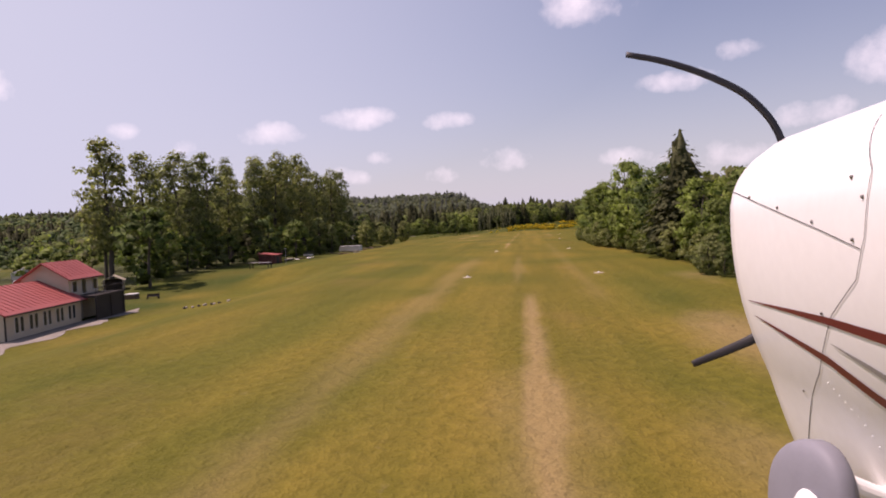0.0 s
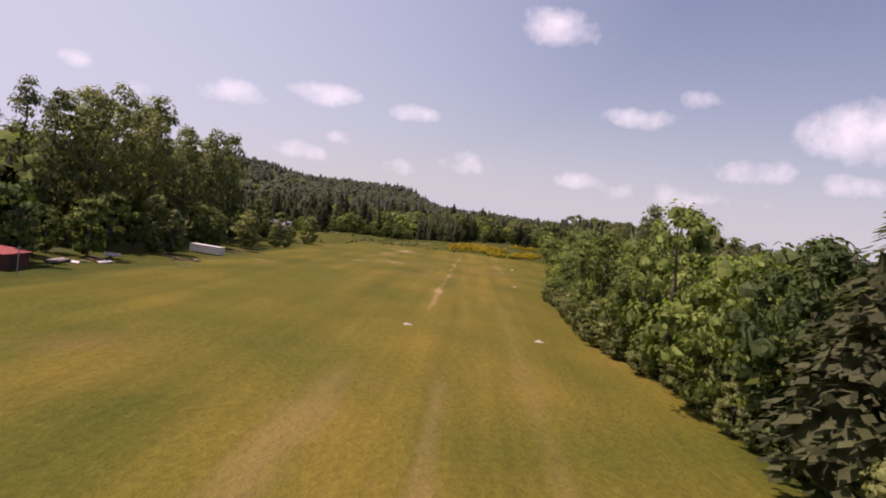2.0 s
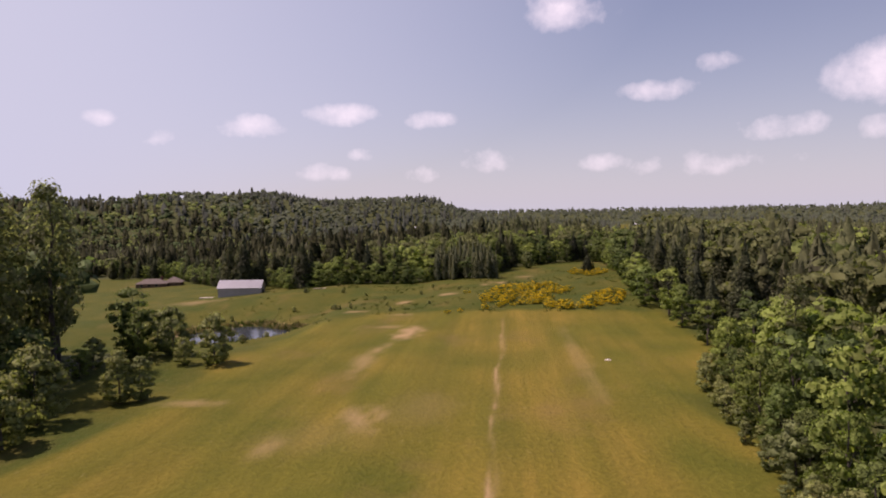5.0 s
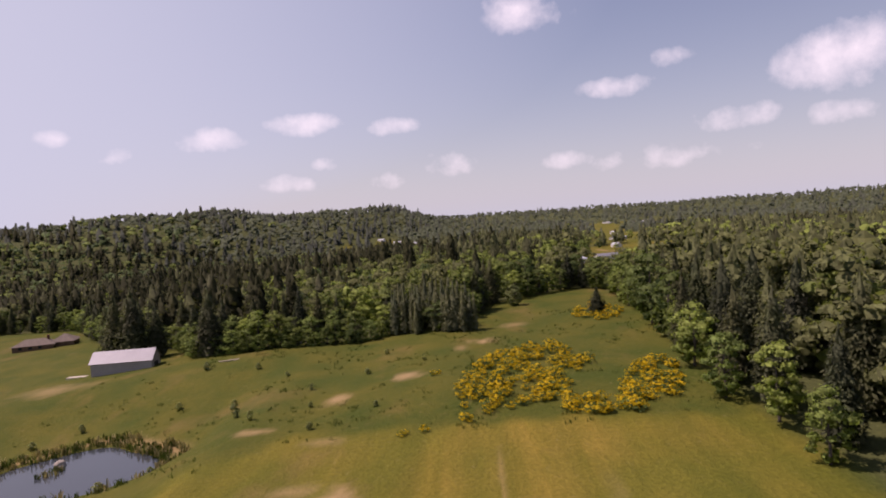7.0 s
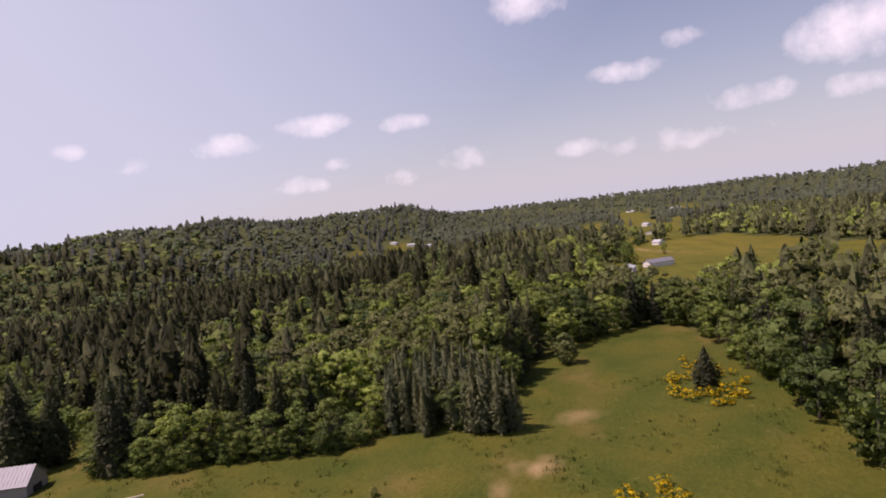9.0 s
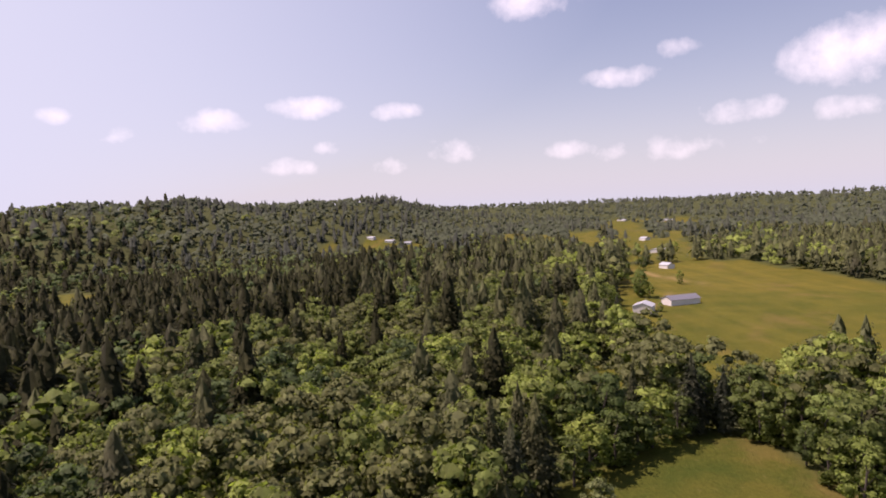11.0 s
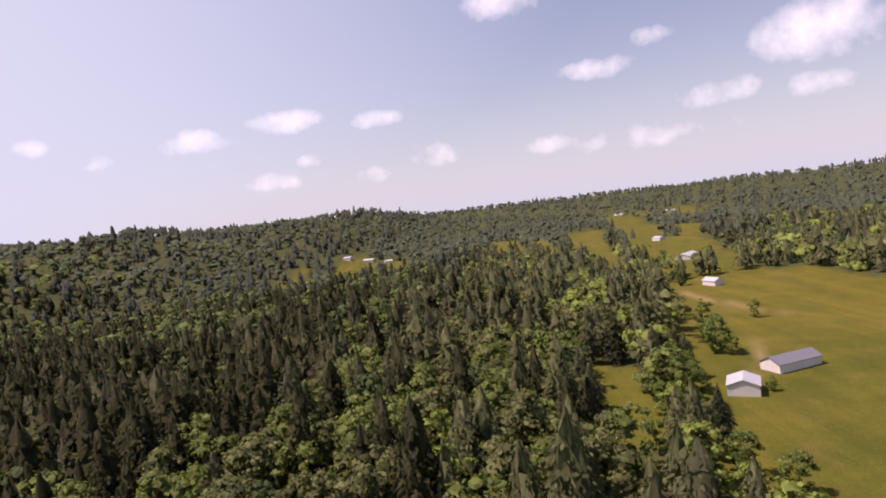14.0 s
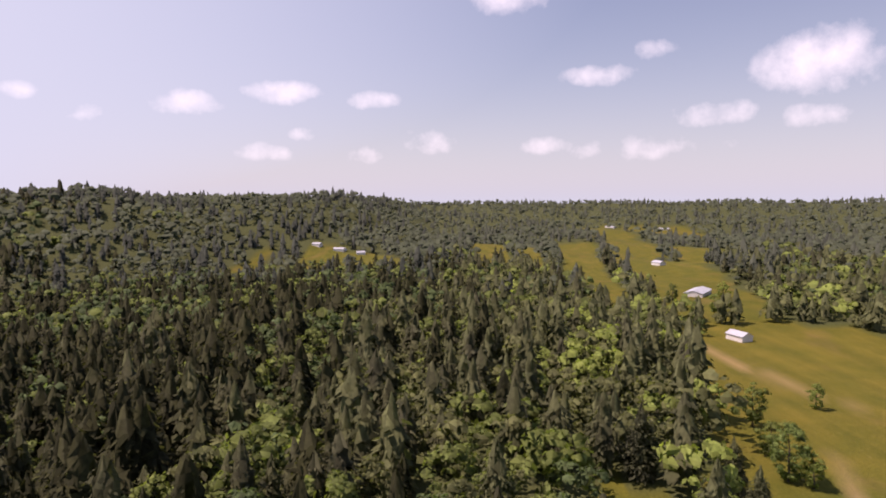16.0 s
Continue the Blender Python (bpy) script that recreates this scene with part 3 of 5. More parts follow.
def fir_crown(rnd, height, width, base, sprays, size, core=None, tiers=16, taper=0.56):
    """A full conical crown: many small drooping sprays over uneven boughs; size is a share of the height."""
    u = 1 - np.sqrt(rnd.uniform(0.002, 1.0, sprays))
    u = 0.65 * u + 0.35 * rnd.uniform(0, 0.97, sprays)
    a = rnd.uniform(0, 2 * np.pi, sprays)
    step = u * tiers + 0.8 * np.sin(2 * a + rnd.uniform(0, 6)) + 0.5 * np.sin(5 * a + rnd.uniform(0, 6))
    low = step - np.floor(step)
    bough = np.sin(6 * a + 2.4 * np.floor(step) + rnd.uniform(0, 6))
    long = width / 2 * fir_profile(u, taper) * (1.04 - 0.26 * low + 0.13 * bough) * (1 + 0.12 * np.sin(2 * a + 5 * u + rnd.uniform(0, 6))) * rnd.uniform(0.84, 1.08, sprays)
    d = np.stack([np.cos(a), np.sin(a), np.zeros(sprays)], 1)
    up = np.array([0, 0, 1.0])
    at = d * long[:, None] + up * (base + (height - base) * (u - 0.02 * (1 - low)))[:, None]
    s = (size * height * (0.6 + 0.5 * (1 - u)) * rnd.uniform(0.7, 1.35, sprays))[:, None]
    fall = d * 0.75 - up * rnd.uniform(0.25, 0.85, (sprays, 1)) + rnd.normal(0, 0.2, (sprays, 3))
    side = np.cross(d, up) + rnd.normal(0, 0.3, (sprays, 3))
    hump = (d * 0.5 + up * 0.8) * s * 0.15
    swell = d * 0.75 + up * (0.35 + 0.75 * (1 - low))[:, None] + 0.35 * np.cross(up, d) * np.cos(6 * a + 2.4 * np.floor(step))[:, None]
    needles = with_normals(np.stack([at - fall * s * 0.9, at + side * s * 0.6 - hump, at + fall * s * 1.2, at - side * s * 0.6 - hump], 1), swell, rnd, 0.5)
    return np.concatenate([needles, fir_core(rnd, height, width, base, *core, taper)]) if core else needles


def quad_mesh(name, corners, mat):
    me = bpy.data.meshes.new(name)
    fill_quads(me, corners[..., :3].reshape(-1, 3), np.arange(len(corners) * 4).reshape(-1, 4))
    if corners.shape[-1] == 6:
        rounded(me, corners[..., 3:])
    me.materials.append(mat)
    return me


def rounded(me, normals):
    me.attributes.new("custom_normal", "FLOAT_VECTOR", "POINT").data.foreach_set("vector", np.ascontiguousarray(normals.reshape(-1), dtype=np.float32))


def stem_mesh(name, rnd, height, radius, mat, limbs=6, spread=3.0, low=0.3, lean=0.03):
    """A tapered, slightly crooked trunk with limbs."""
    bm = bmesh.new()

    def tube(points, r0, r1, sides):
        rings = []
        for k, p in enumerate(points):
            r = r0 + (r1 - r0) * k / (len(points) - 1)
            rings.append([bm.verts.new((p[0] + r * math.cos(2 * math.pi * j / sides), p[1] + r * math.sin(2 * math.pi * j / sides), p[2])) for j in range(sides)])
        for a, b in zip(rings, rings[1:]):
            for j in range(sides):
                bm.faces.new((a[j], a[(j + 1) % sides], b[(j + 1) % sides], b[j]))

    spine = [np.array([0, 0, -0.5])]
    for k in range(1, 6):
        spine.append(np.array([rnd.normal(0, lean) * height * k / 5, rnd.normal(0, lean) * height * k / 5, height * 0.93 * k / 5]))
    tube(spine, radius, radius * 0.15, 7)
    for k in range(limbs):
        u = low + (0.9 - low) * k / max(1, limbs)
        p = np.array([np.interp(u * 5, range(6), [s[i] for s in spine]) for i in range(3)])
        a = rnd.uniform(0, 6.3)
        d = np.array([math.cos(a), math.sin(a), rnd.uniform(0.5, 1.0)]) * spread * (1.1 - u)
        tube([p, p + d * 0.5 + np.array([0, 0, 0.1 * spread]), p + d], radius * 0.4 * (1.1 - u), radius * 0.06, 5)
    me = bpy.data.meshes.new(name)
    bm.to_mesh(me)
    bm.free()
    me.materials.append(mat)
    return me


class Kind:
    """One kind of tree in several shapes; plant() sets single trees."""

    def __init__(self, name, category, label, group, shapes):
        self.name, self.category, self.label, self.group = name, category, label, group
        self.shapes, self.first = shapes, {}

    def plant(self, x, y, height, turn=0.0, fat=1.0, shape=None, sink=0.0, label=""):
        k = int(rng.integers(len(self.shapes))) if shape is None else shape
        tall, trunk, crown = self.shapes[k]
        s = height / tall
        s *= PLAN
        m = Matrix.LocRotScale((x * PLAN, y * PLAN, (z_at(x, y) - sink) * PLAN), Euler((0, 0, turn)), (s * fat, s * fat, s))
        if k not in self.first:
            e = new(self.name)
            link_mesh(trunk.name.split(".")[0], trunk, e)
            link_mesh(crown.name.split(".")[0], crown, e)
            if self.name == "broom_bush":
                # too small to pick apart
                for piece in e.children:
                    tagged(piece, kind="stuff")
            tagged(e, self.label, self.category, self.group)
            e.matrix_basis = m
            self.first[k] = e
            made = e
        else:
            src = self.first[k]
            keep = src.matrix_basis.copy()
            src.matrix_basis = Matrix.Identity(4)
            made = copy_thing(src, m)
            src.matrix_basis = keep
        if label:
            tagged(made, label)
        return made


def broadleaf_shapes(n, seed, height, width, base, mat, bark, clumps, per, size, **more):
    out = []
    for k in range(n):
        rnd = np.random.default_rng(seed + k)
        h, w = height * rnd.uniform(0.92, 1.08), width * rnd.uniform(0.85, 1.15)
        out.append((h, stem_mesh("trunk", rnd, h, 0.022 * h, bark, 7, w * 0.5), quad_mesh("crown", broadleaf_crown(rnd, h, w, base * h, clumps, per, size, **more), mat)))
    return out


def fir_shapes(n, seed, height, width, base, mat, sprays, size, tiers):
    out = []
    for k in range(n):
        rnd = np.random.default_rng(seed + k)
        h, w = height * rnd.uniform(0.95, 1.05), width * rnd.uniform(0.85, 1.15)
        out.append((h, stem_mesh("trunk", rnd, h, 0.016 * h, BARK, 0, 1, lean=0.003), quad_mesh("crown", fir_crown(rnd, h, w, base * h, sprays, size, (8, 8), tiers, 0.82), mat)))
    return out


ALDER = Kind("alder_tree", "tree", "mid-green leafy alder with a rounded uneven crown", "broadleaf trees", broadleaf_shapes(4, 10, 16, 9.5, 0.02, LEAF_GREEN, BARK, 44, 24, 0.42, core=3, lump=0.13))
MAPLE = Kind("maple_tree", "tree", "bright yellow-green leafy maple in full leaf", "broadleaf trees", broadleaf_shapes(4, 30, 16, 10, 0.0, LEAF_BRIGHT, BARK, 44, 24, 0.42, core=3, lump=0.13))
COTTONWOOD = Kind("cottonwood_tree", "tree", "tall dark green cottonwood with a narrow ragged crown", "tall trees beside the airstrip", broadleaf_shapes(5, 50, 31, 9.8, 0.17, LEAF_DARK, BARK, 140, 24, 0.46, peak=0.74, lobes=0.35, lump=0.115))
HEDGE = Kind("hedgerow_maple_tree", "tree", "dense bright green leafy maple in the hedgerow", "hedgerow trees", broadleaf_shapes(5, 130, 14, 9.5, 0.0, LEAF_BRIGHT, BARK, 78, 40, 0.27, peak=0.68, lobes=0.45, lump=0.105, core=4, inner=0.8))
HEDGE_DARK = Kind("hedgerow_alder_tree", "tree", "deep green leafy alder in the hedgerow", "hedgerow trees", broadleaf_shapes(3, 140, 14, 9, 0.0, LEAF_GREEN, BARK, 78, 40, 0.27, peak=0.68, lobes=0.45, lump=0.105, core=4, inner=0.8))
WILLOW = Kind("willow_shrub", "shrub", "rounded olive-green willow shrub on the grass", "shrubs beside the airstrip", broadleaf_shapes(3, 70, 10, 6.8, 0.0, LEAF_OLIVE, BARK, 64, 26, 0.27, peak=0.80, lobes=0.15, core=4, lump=0.12))
FIR = Kind("fir_tree", "tree", "tall dark green fir with drooping boughs", "fir trees", fir_shapes(5, 90, 28, 11, 0.03, FIR_GREEN, 1500, 0.018, 24))
YOUNG = Kind("young_fir_tree", "tree", "slim grey-green young fir in a dense stand", "young fir stand", fir_shapes(4, 110, 18, 4.4, 0.02, YOUNG_FIR, 420, 0.018, 20))


def t():
    return float(rng.uniform(0, 6.3))


# the tall row to the left of the strip: x, y, height
for x, y, h in ((-95, 137, 31), (-100, 142, 29), (-96, 153, 28), (-90, 166, 29), (-97, 171, 32), (-92, 178, 31), (-98, 184, 32), (-90, 190, 29), (-95, 199, 33), (-101, 203, 31),
                (-97, 226, 35), (-92, 233, 37), (-101, 238, 35), (-94, 247, 36), (-99, 255, 38), (-92, 262, 35), (-97, 272, 39), (-103, 279, 38), (-93, 286, 36), (-99, 295, 38), (-91, 303, 35), (-97, 312, 36),
                (-92, 322, 34), (-98, 331, 31), (-113, 188, 33), (-116, 240, 38), (-114, 265, 38), (-116, 295, 38), (-112, 325, 34)):
    COTTONWOOD.plant(x - 5, y, (h + (4 if y < 180 else 0 if y < 225 else 4.5)) * rng.uniform(0.9, 1.06), t(), rng.uniform(0.7, 1.0))
for x, y, h in ((-82, 125, 18), (-90, 143, 15), (-92, 168, 14), (-82, 190, 15), (-80, 208, 13), (-86, 225, 14), (-88, 336, 16), (-84, 331, 12), (-80, 264, 13), (-84, 300, 14)):
    ALDER.plant(x, y, h, t(), 1.0)
for x, y, h in ((-80.8, 236, 14.5), (-75.4, 235.5, 11.5), (-79.5, 270, 12), (-73, 281, 11), (-76, 291, 12.5), (-70, 303, 9.5), (-64.6, 328, 11), (-71.5, 328, 6), (-66.5, 304, 8), (-79, 337, 11), (-88, 346, 10)):
    WILLOW.plant(x, y, h, t(), rng.uniform(0.9, 1.1))

# undergrowth along the tall row
for k in range(24):
    y = 136 + 8.7 * k
    (MAPLE, WILLOW, ALDER)[k % 3].plant(-91 + rng.uniform(-4, 3), y + rng.uniform(-3, 3), rng.uniform(4.5, 10), t(), 1.15)
# the hedgerow to the right
for k in range(28):
    y = 84 + 8.6 * k
    edge = float(np.interp(y, [84, 105, 125, 150, 176, 205, 230, 272, 344], [25, 26.5, 28, 25, 20.5, 20.3, 21.5, 27, 38])) - 0.8 * math.sin(y / 9)
    front = (7 if y < 97 else 12 if y < 138 else 14.5 if y < 260 else 9.5) + (3 if 130 < y < 175 else 0)
    (HEDGE if k % 2 else HEDGE_DARK).plant(edge + 3.6 + rng.uniform(-0.6, 1.5), y, front * (1.28 if k % 3 == 0 else rng.uniform(0.6, 1.0)), t(), rng.uniform(0.8, 1.0))
    WILLOW.plant(edge + 1.0 + rng.uniform(-0.6, 0.8), y + 4.3, rng.uniform(3.0, 6.0), t(), 1.0)
    WILLOW.plant(edge + 1.6 + rng.uniform(-0.6, 0.8), y + 0.5, rng.uniform(4.0, 7.5), t(), 1.0)
    if k > 2:
        (ALDER if k % 2 else MAPLE).plant(edge + 11 + rng.uniform(-2, 2), y + 3, rng.uniform(12, 17), t(), 0.95)
FIR.plant(31.5, 126, 26.5, t(), 1.55)
for x, y, h in ((38, 213, 26), (41, 219, 24), (45, 262, 22), (43, 303, 21)):
    COTTONWOOD.plant(x, y, h, t(), 0.7)
# the wood's edge past the hedgerow, where the strip widens
for x, y, h, kind in ((47, 322, 9, WILLOW), (50, 335, 12, ALDER), (46, 352, 11, ALDER), (51, 364, 17, FIR), (47, 376, 12, MAPLE), (53, 383, 21, FIR), (48, 393, 14, MAPLE), (44, 406, 13, MAPLE),
                      (52, 402, 24, FIR), (50, 415, 22, FIR), (46, 428, 15, MAPLE), (54, 430, 27, FIR), (49, 443, 23, FIR), (56, 452, 26, FIR), (51, 462, 20, ALDER), (58, 475, 26, FIR),
                      (54, 490, 22, ALDER), (62, 500, 24, FIR), (60, 518, 21, ALDER), (66, 535, 23, FIR), (61, 552, 18, ALDER), (60, 345, 22, FIR), (62, 372, 26, FIR), (64, 395, 28, FIR), (66, 420, 27, FIR),
                      (68, 445, 28, FIR), (70, 470, 27, FIR), (74, 498, 26, FIR), (39.5, 506, 10.5, FIR), (12, 541, 9, WILLOW)):
    kind.plant(x, y, h, t(), 2.0 if kind is FIR and h < 12 else 1.05)
for k in range(16):
    y = 428 + 9 * k
    (ALDER, MAPLE, ALDER)[k % 3].plant(50 + 0.06 * (y - 428) + rng.uniform(-2, 2), y, rng.uniform(8, 14), t(), 1.1)
# lone trees in the field beyond the woods
for x, y, h, kind in ((91, 786, 9, MAPLE), (52, 692, 10, ALDER), (90, 805, 10, ALDER), (104, 890, 12, ALDER), (168, 1016, 13, MAPLE), (138, 966, 10, ALDER), (97, 828, 14, ALDER), (150, 1000, 12, ALDER),
                      (45, 674, 11, MAPLE), (58, 682, 9, ALDER), (41, 650, 12, ALDER), (128, 846, 9, MAPLE), (112, 930, 12, ALDER), (158, 1060, 14, ALDER), (200, 1075, 12, MAPLE), (140, 1040, 12, ALDER)):
    kind.plant(x, y, h, t(), 1.1)
for x, y, h in ((66, 764, 17), (69, 782, 16), (56, 714, 15), (50, 792, 21)):
    FIR.plant(x, y, h, t(), 1.35)
for x, y, h in ((87, 790, 15), (84, 744, 5), (58, 736, 14), (60, 752, 15)):
    HEDGE.plant(x, y, h, t(), 1.0, label="rounded leafy tree at the field's edge")
# the dense stand of young firs at the meadow's edge
for k in range(84):
    x, y = rng.uniform(-36, -5), rng.uniform(490, 514)
    if x + (y - 489) * 0.4 < -4:
        (YOUNG if k % 9 else ALDER).plant(x, y + float(np.interp(x, [-36, -24, -14], [12, 7, 0])) + 2 * math.sin(x), rng.uniform(13, 20) if k % 9 else rng.uniform(7, 12), t(), rng.uniform(0.9, 1.4))

# dark firs behind the barn
for x, y, h in ((-155, 527, 24), (-149, 520, 30), (-146, 524, 27), (-140, 517, 31), (-133, 521, 23), (-103, 503, 26)):
    FIR.plant(x, y, h, t(), 1.15)
edge_trees = 0
for (x0, y0), (x1, y1) in zip(FRONT, FRONT[1:]):
    n = max(2, int(math.hypot(x1 - x0, y1 - y0) / 6.5))
    for k in range(n):
        if edge_trees >= 140:
            break
        u = (k + rng.uniform(0.2, 0.8)) / n
        x, y = x0 + (x1 - x0) * u, y0 + (y1 - y0) * u + 3
        right = x > -30
        kind = (MAPLE, ALDER, ALDER, MAPLE)[k % 4] if rng.random() < (0.9 if x > -100 else 0.72) else FIR
        low = rng.uniform(9, 14) if kind is not FIR else rng.uniform(16, 24)
        kind.plant(x, y, low, t(), rng.uniform(1.0, 1.35))
        edge_trees += 1
        if rng.random() < 0.7:
            kind = FIR if rng.random() < (0.35 if right else 0.6) else ALDER
            kind.plant(x + rng.uniform(-3, 3), y + rng.uniform(7, 13), rng.uniform(17, 23) if kind is FIR else rng.uniform(14, 18), t(), 1.0)
            edge_trees += 1

# low leafy growth along the wood's foot
for k in range(30):
    x = -128 + 3.3 * k + rng.uniform(-1, 1)
    y = float(np.interp(x, [p[0] for p in FRONT], [p[1] for p in FRONT])) - 1.0 + rng.uniform(-1.5, 1.5)
    (HEDGE_DARK, ALDER, HEDGE)[k % 3].plant(x, y, rng.uniform(5.5, 9.5), t(), 1.25, sink=0.8, label="low rounded leafy growth at the wood's foot")

# the woods behind, too many to count

def lod_set(n, seed, make, even=0.0):
    """Some shapes of one sort, one metre high; 'even' turns their shading normals towards the sky."""
    shapes = [make(np.random.default_rng(seed + k)) for k in range(n)]
    for c in shapes:
        c[..., 3:] = unit(c[..., 3:] + np.array([0, 0, even]))
    return shapes


# the canopy's crowns close up in their upper two thirds
MID = [lod_set(8, 200, lambda r: fir_crown(r, 1.0, r.uniform(0.34, 0.50), 0.06, 560, 0.025, (6, 8), r.uniform(13, 19)), 0.3),
       lod_set(7, 220, lambda r: broadleaf_crown(r, 1.0, r.uniform(0.66, 0.95), 0.05, 44, 14, 0.036, lobes=0.5, core=4, lump=0.10), 0.3),
       lod_set(7, 240, lambda r: broadleaf_crown(r, 1.0, r.uniform(0.7, 1.0), 0.05, 44, 14, 0.036, lobes=0.5, core=4, lump=0.10), 0.3)]
OUTER = [lod_set(6, 260, lambda r: fir_crown(r, 1.0, r.uniform(0.38, 0.54), 0.1, 105, 0.052, (4, 6), 11), 0.5),
         lod_set(5, 270, lambda r: broadleaf_crown(r, 1.0, r.uniform(0.7, 0.95), 0.2, 15, 7, 0.052, core=3, lump=0.15), 0.5),
         lod_set(5, 280, lambda r: broadleaf_crown(r, 1.0, r.uniform(0.75, 1.0), 0.2, 15, 7, 0.052, core=3, lump=0.15), 0.5)]
FAR = [lod_set(6, 300, lambda r: fir_crown(r, 1.0, r.uniform(0.46, 0.64), 0.1, 30, 0.09, (3, 5), 7), 0.8),
       lod_set(5, 320, lambda r: broadleaf_crown(r, 1.0, r.uniform(1.0, 1.25), 0.1, 7, 4, 0.085, core=3, lump=0.24), 0.9),
       lod_set(5, 340, lambda r: broadleaf_crown(r, 1.0, r.uniform(1.0, 1.25), 0.1, 7, 4, 0.085, core=3, lump=0.24), 0.9)]
FARTHEST = [lod_set(4, 360, lambda r: fir_crown(r, 1.0, r.uniform(0.60, 0.8), 0.0, 6, 0.12, (2, 4), 4), 1.2),
            lod_set(4, 370, lambda r: broadleaf_crown(r, 1.0, r.uniform(1.1, 1.4), 0.0, 4, 1, 0.12, core=3, lump=0.36), 1.5),
            lod_set(4, 380, lambda r: broadleaf_crown(r, 1.0, r.uniform(1.1, 1.4), 0.0, 4, 1, 0.12, core=3, lump=0.36), 1.5)]
# the tones that each sort of tree may take
TONES = [(FIR_DARK, FIR_GREEN, FIR_OLIVE), (LEAF_DEEP, LEAF_GREEN, LEAF_TAWNY), (LEAF_GREEN, LEAF_TAWNY, LEAF_BRIGHT)]
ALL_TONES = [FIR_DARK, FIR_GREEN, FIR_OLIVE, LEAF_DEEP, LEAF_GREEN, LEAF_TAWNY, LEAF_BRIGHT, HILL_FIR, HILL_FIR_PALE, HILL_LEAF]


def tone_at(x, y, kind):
    """Puts light into the tone: backlit darker trees left, sunlit lighter ones right."""
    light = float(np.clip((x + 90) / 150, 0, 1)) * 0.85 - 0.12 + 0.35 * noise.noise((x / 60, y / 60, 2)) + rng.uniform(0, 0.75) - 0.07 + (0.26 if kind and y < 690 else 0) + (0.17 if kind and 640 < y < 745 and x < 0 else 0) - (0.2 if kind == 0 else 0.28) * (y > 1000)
    # beyond here the trees take the tones with haze painted in
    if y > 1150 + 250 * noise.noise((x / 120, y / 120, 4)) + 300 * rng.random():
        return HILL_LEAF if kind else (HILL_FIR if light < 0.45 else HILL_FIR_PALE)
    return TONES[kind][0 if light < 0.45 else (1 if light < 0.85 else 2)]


def woodland(name, label, spots, shapes):
    """spots: x, y, height, kind. One joined mesh."""
    bits, slots = [], []
    for x, y, h, kind in spots:
        s = shapes[kind][int(rng.integers(len(shapes[kind])))]
        a = t()
        c, d = math.cos(a) * h, math.sin(a) * h
        c1, d1 = math.cos(a), math.sin(a)
        bits.append(np.stack([s[..., 0] * c - s[..., 1] * d + x, s[..., 0] * d + s[..., 1] * c + y, s[..., 2] * h + z_at(x, y) - 0.3,
                              s[..., 3] * c1 - s[..., 4] * d1, s[..., 3] * d1 + s[..., 4] * c1, s[..., 5]], -1))
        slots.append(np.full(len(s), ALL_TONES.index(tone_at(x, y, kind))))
    corners = np.concatenate(bits)
    corners[..., :3] *= PLAN
    me = bpy.data.meshes.new(name)
    for mat in ALL_TONES:
        me.materials.append(mat)
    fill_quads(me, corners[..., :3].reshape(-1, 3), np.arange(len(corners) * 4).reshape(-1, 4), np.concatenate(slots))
    rounded(me, corners[..., 3:])
    return tagged(new(name, me), label, "woods", kind="stuff")


def front_y(x):
    return float(np.interp(x, [p[0] for p in FRONT], [p[1] for p in FRONT]))


def wooded(x, y):
    return not any(inside(x, y, ring_) for _, ring_ in FIELDS)


def kind_at(x, y):
    """Firs to the left and behind, leafy trees in front and to the right."""
    firs = 0.33 + 0.7 * noise.noise((x / 38, y / 38, 5)) + (0.38 + 0.25 * float(sstep((y - 690) / 60))) * float(sstep((-x - 30) / 90)) + 0.2 * float(sstep((y - 700) / 100)) - 0.42 * float(sstep((680 - y) / 85)) * float(sstep((x + 170) / 90)) - 0.5 * float(sstep((y - 625) / 40)) * float(sstep((735 - y) / 50)) * float(sstep((x + 190) / 60)) * float(sstep((10 - x) / 50))
    firs = min(0.9, max(0.12, firs if math.hypot(x, y - 250) < 800 else (0.62 if y < 1350 else 0.36) + 1.1 * noise.noise((x / 150, y / 150, 9))))
    r = rng.random()
    return 0 if r < firs else (1 if r < firs + (1 - firs) * 0.55 else 2)


mid_spots, outer_spots = [], []
for gy_ in np.arange(505, 960, 10.0):
    for gx_ in np.arange(-330, 130, 10.0):
        x, y = gx_ + rng.uniform(-4, 4), gy_ + rng.uniform(-4, 4)
        if abs(x) > 60 + 0.8 * (y - 300) or y < front_y(min(x, 75)) + 15 or not wooded(x, y):
            continue
        k = kind_at(x, y)
        h = (rng.uniform(18, 28) if rng.random() < 0.8 else rng.uniform(28, 34)) if k == 0 else rng.uniform(12, 21)
        (mid_spots if -105 < x < 100 and y < 775 else outer_spots).append((x, y, h, k))
for x_, y_ in [(x, y) for x in np.arange(70, 140, 9) for y in np.arange(330, 560, 9) if x < 118 + 26 * noise.noise((x / 30, y / 30, 1))]:
    (mid_spots if x_ < 95 else outer_spots).append((x_ + rng.uniform(-3, 3), y_ + rng.uniform(-3, 3), rng.uniform(20, 29), 0 if rng.random() < 0.7 else 1))
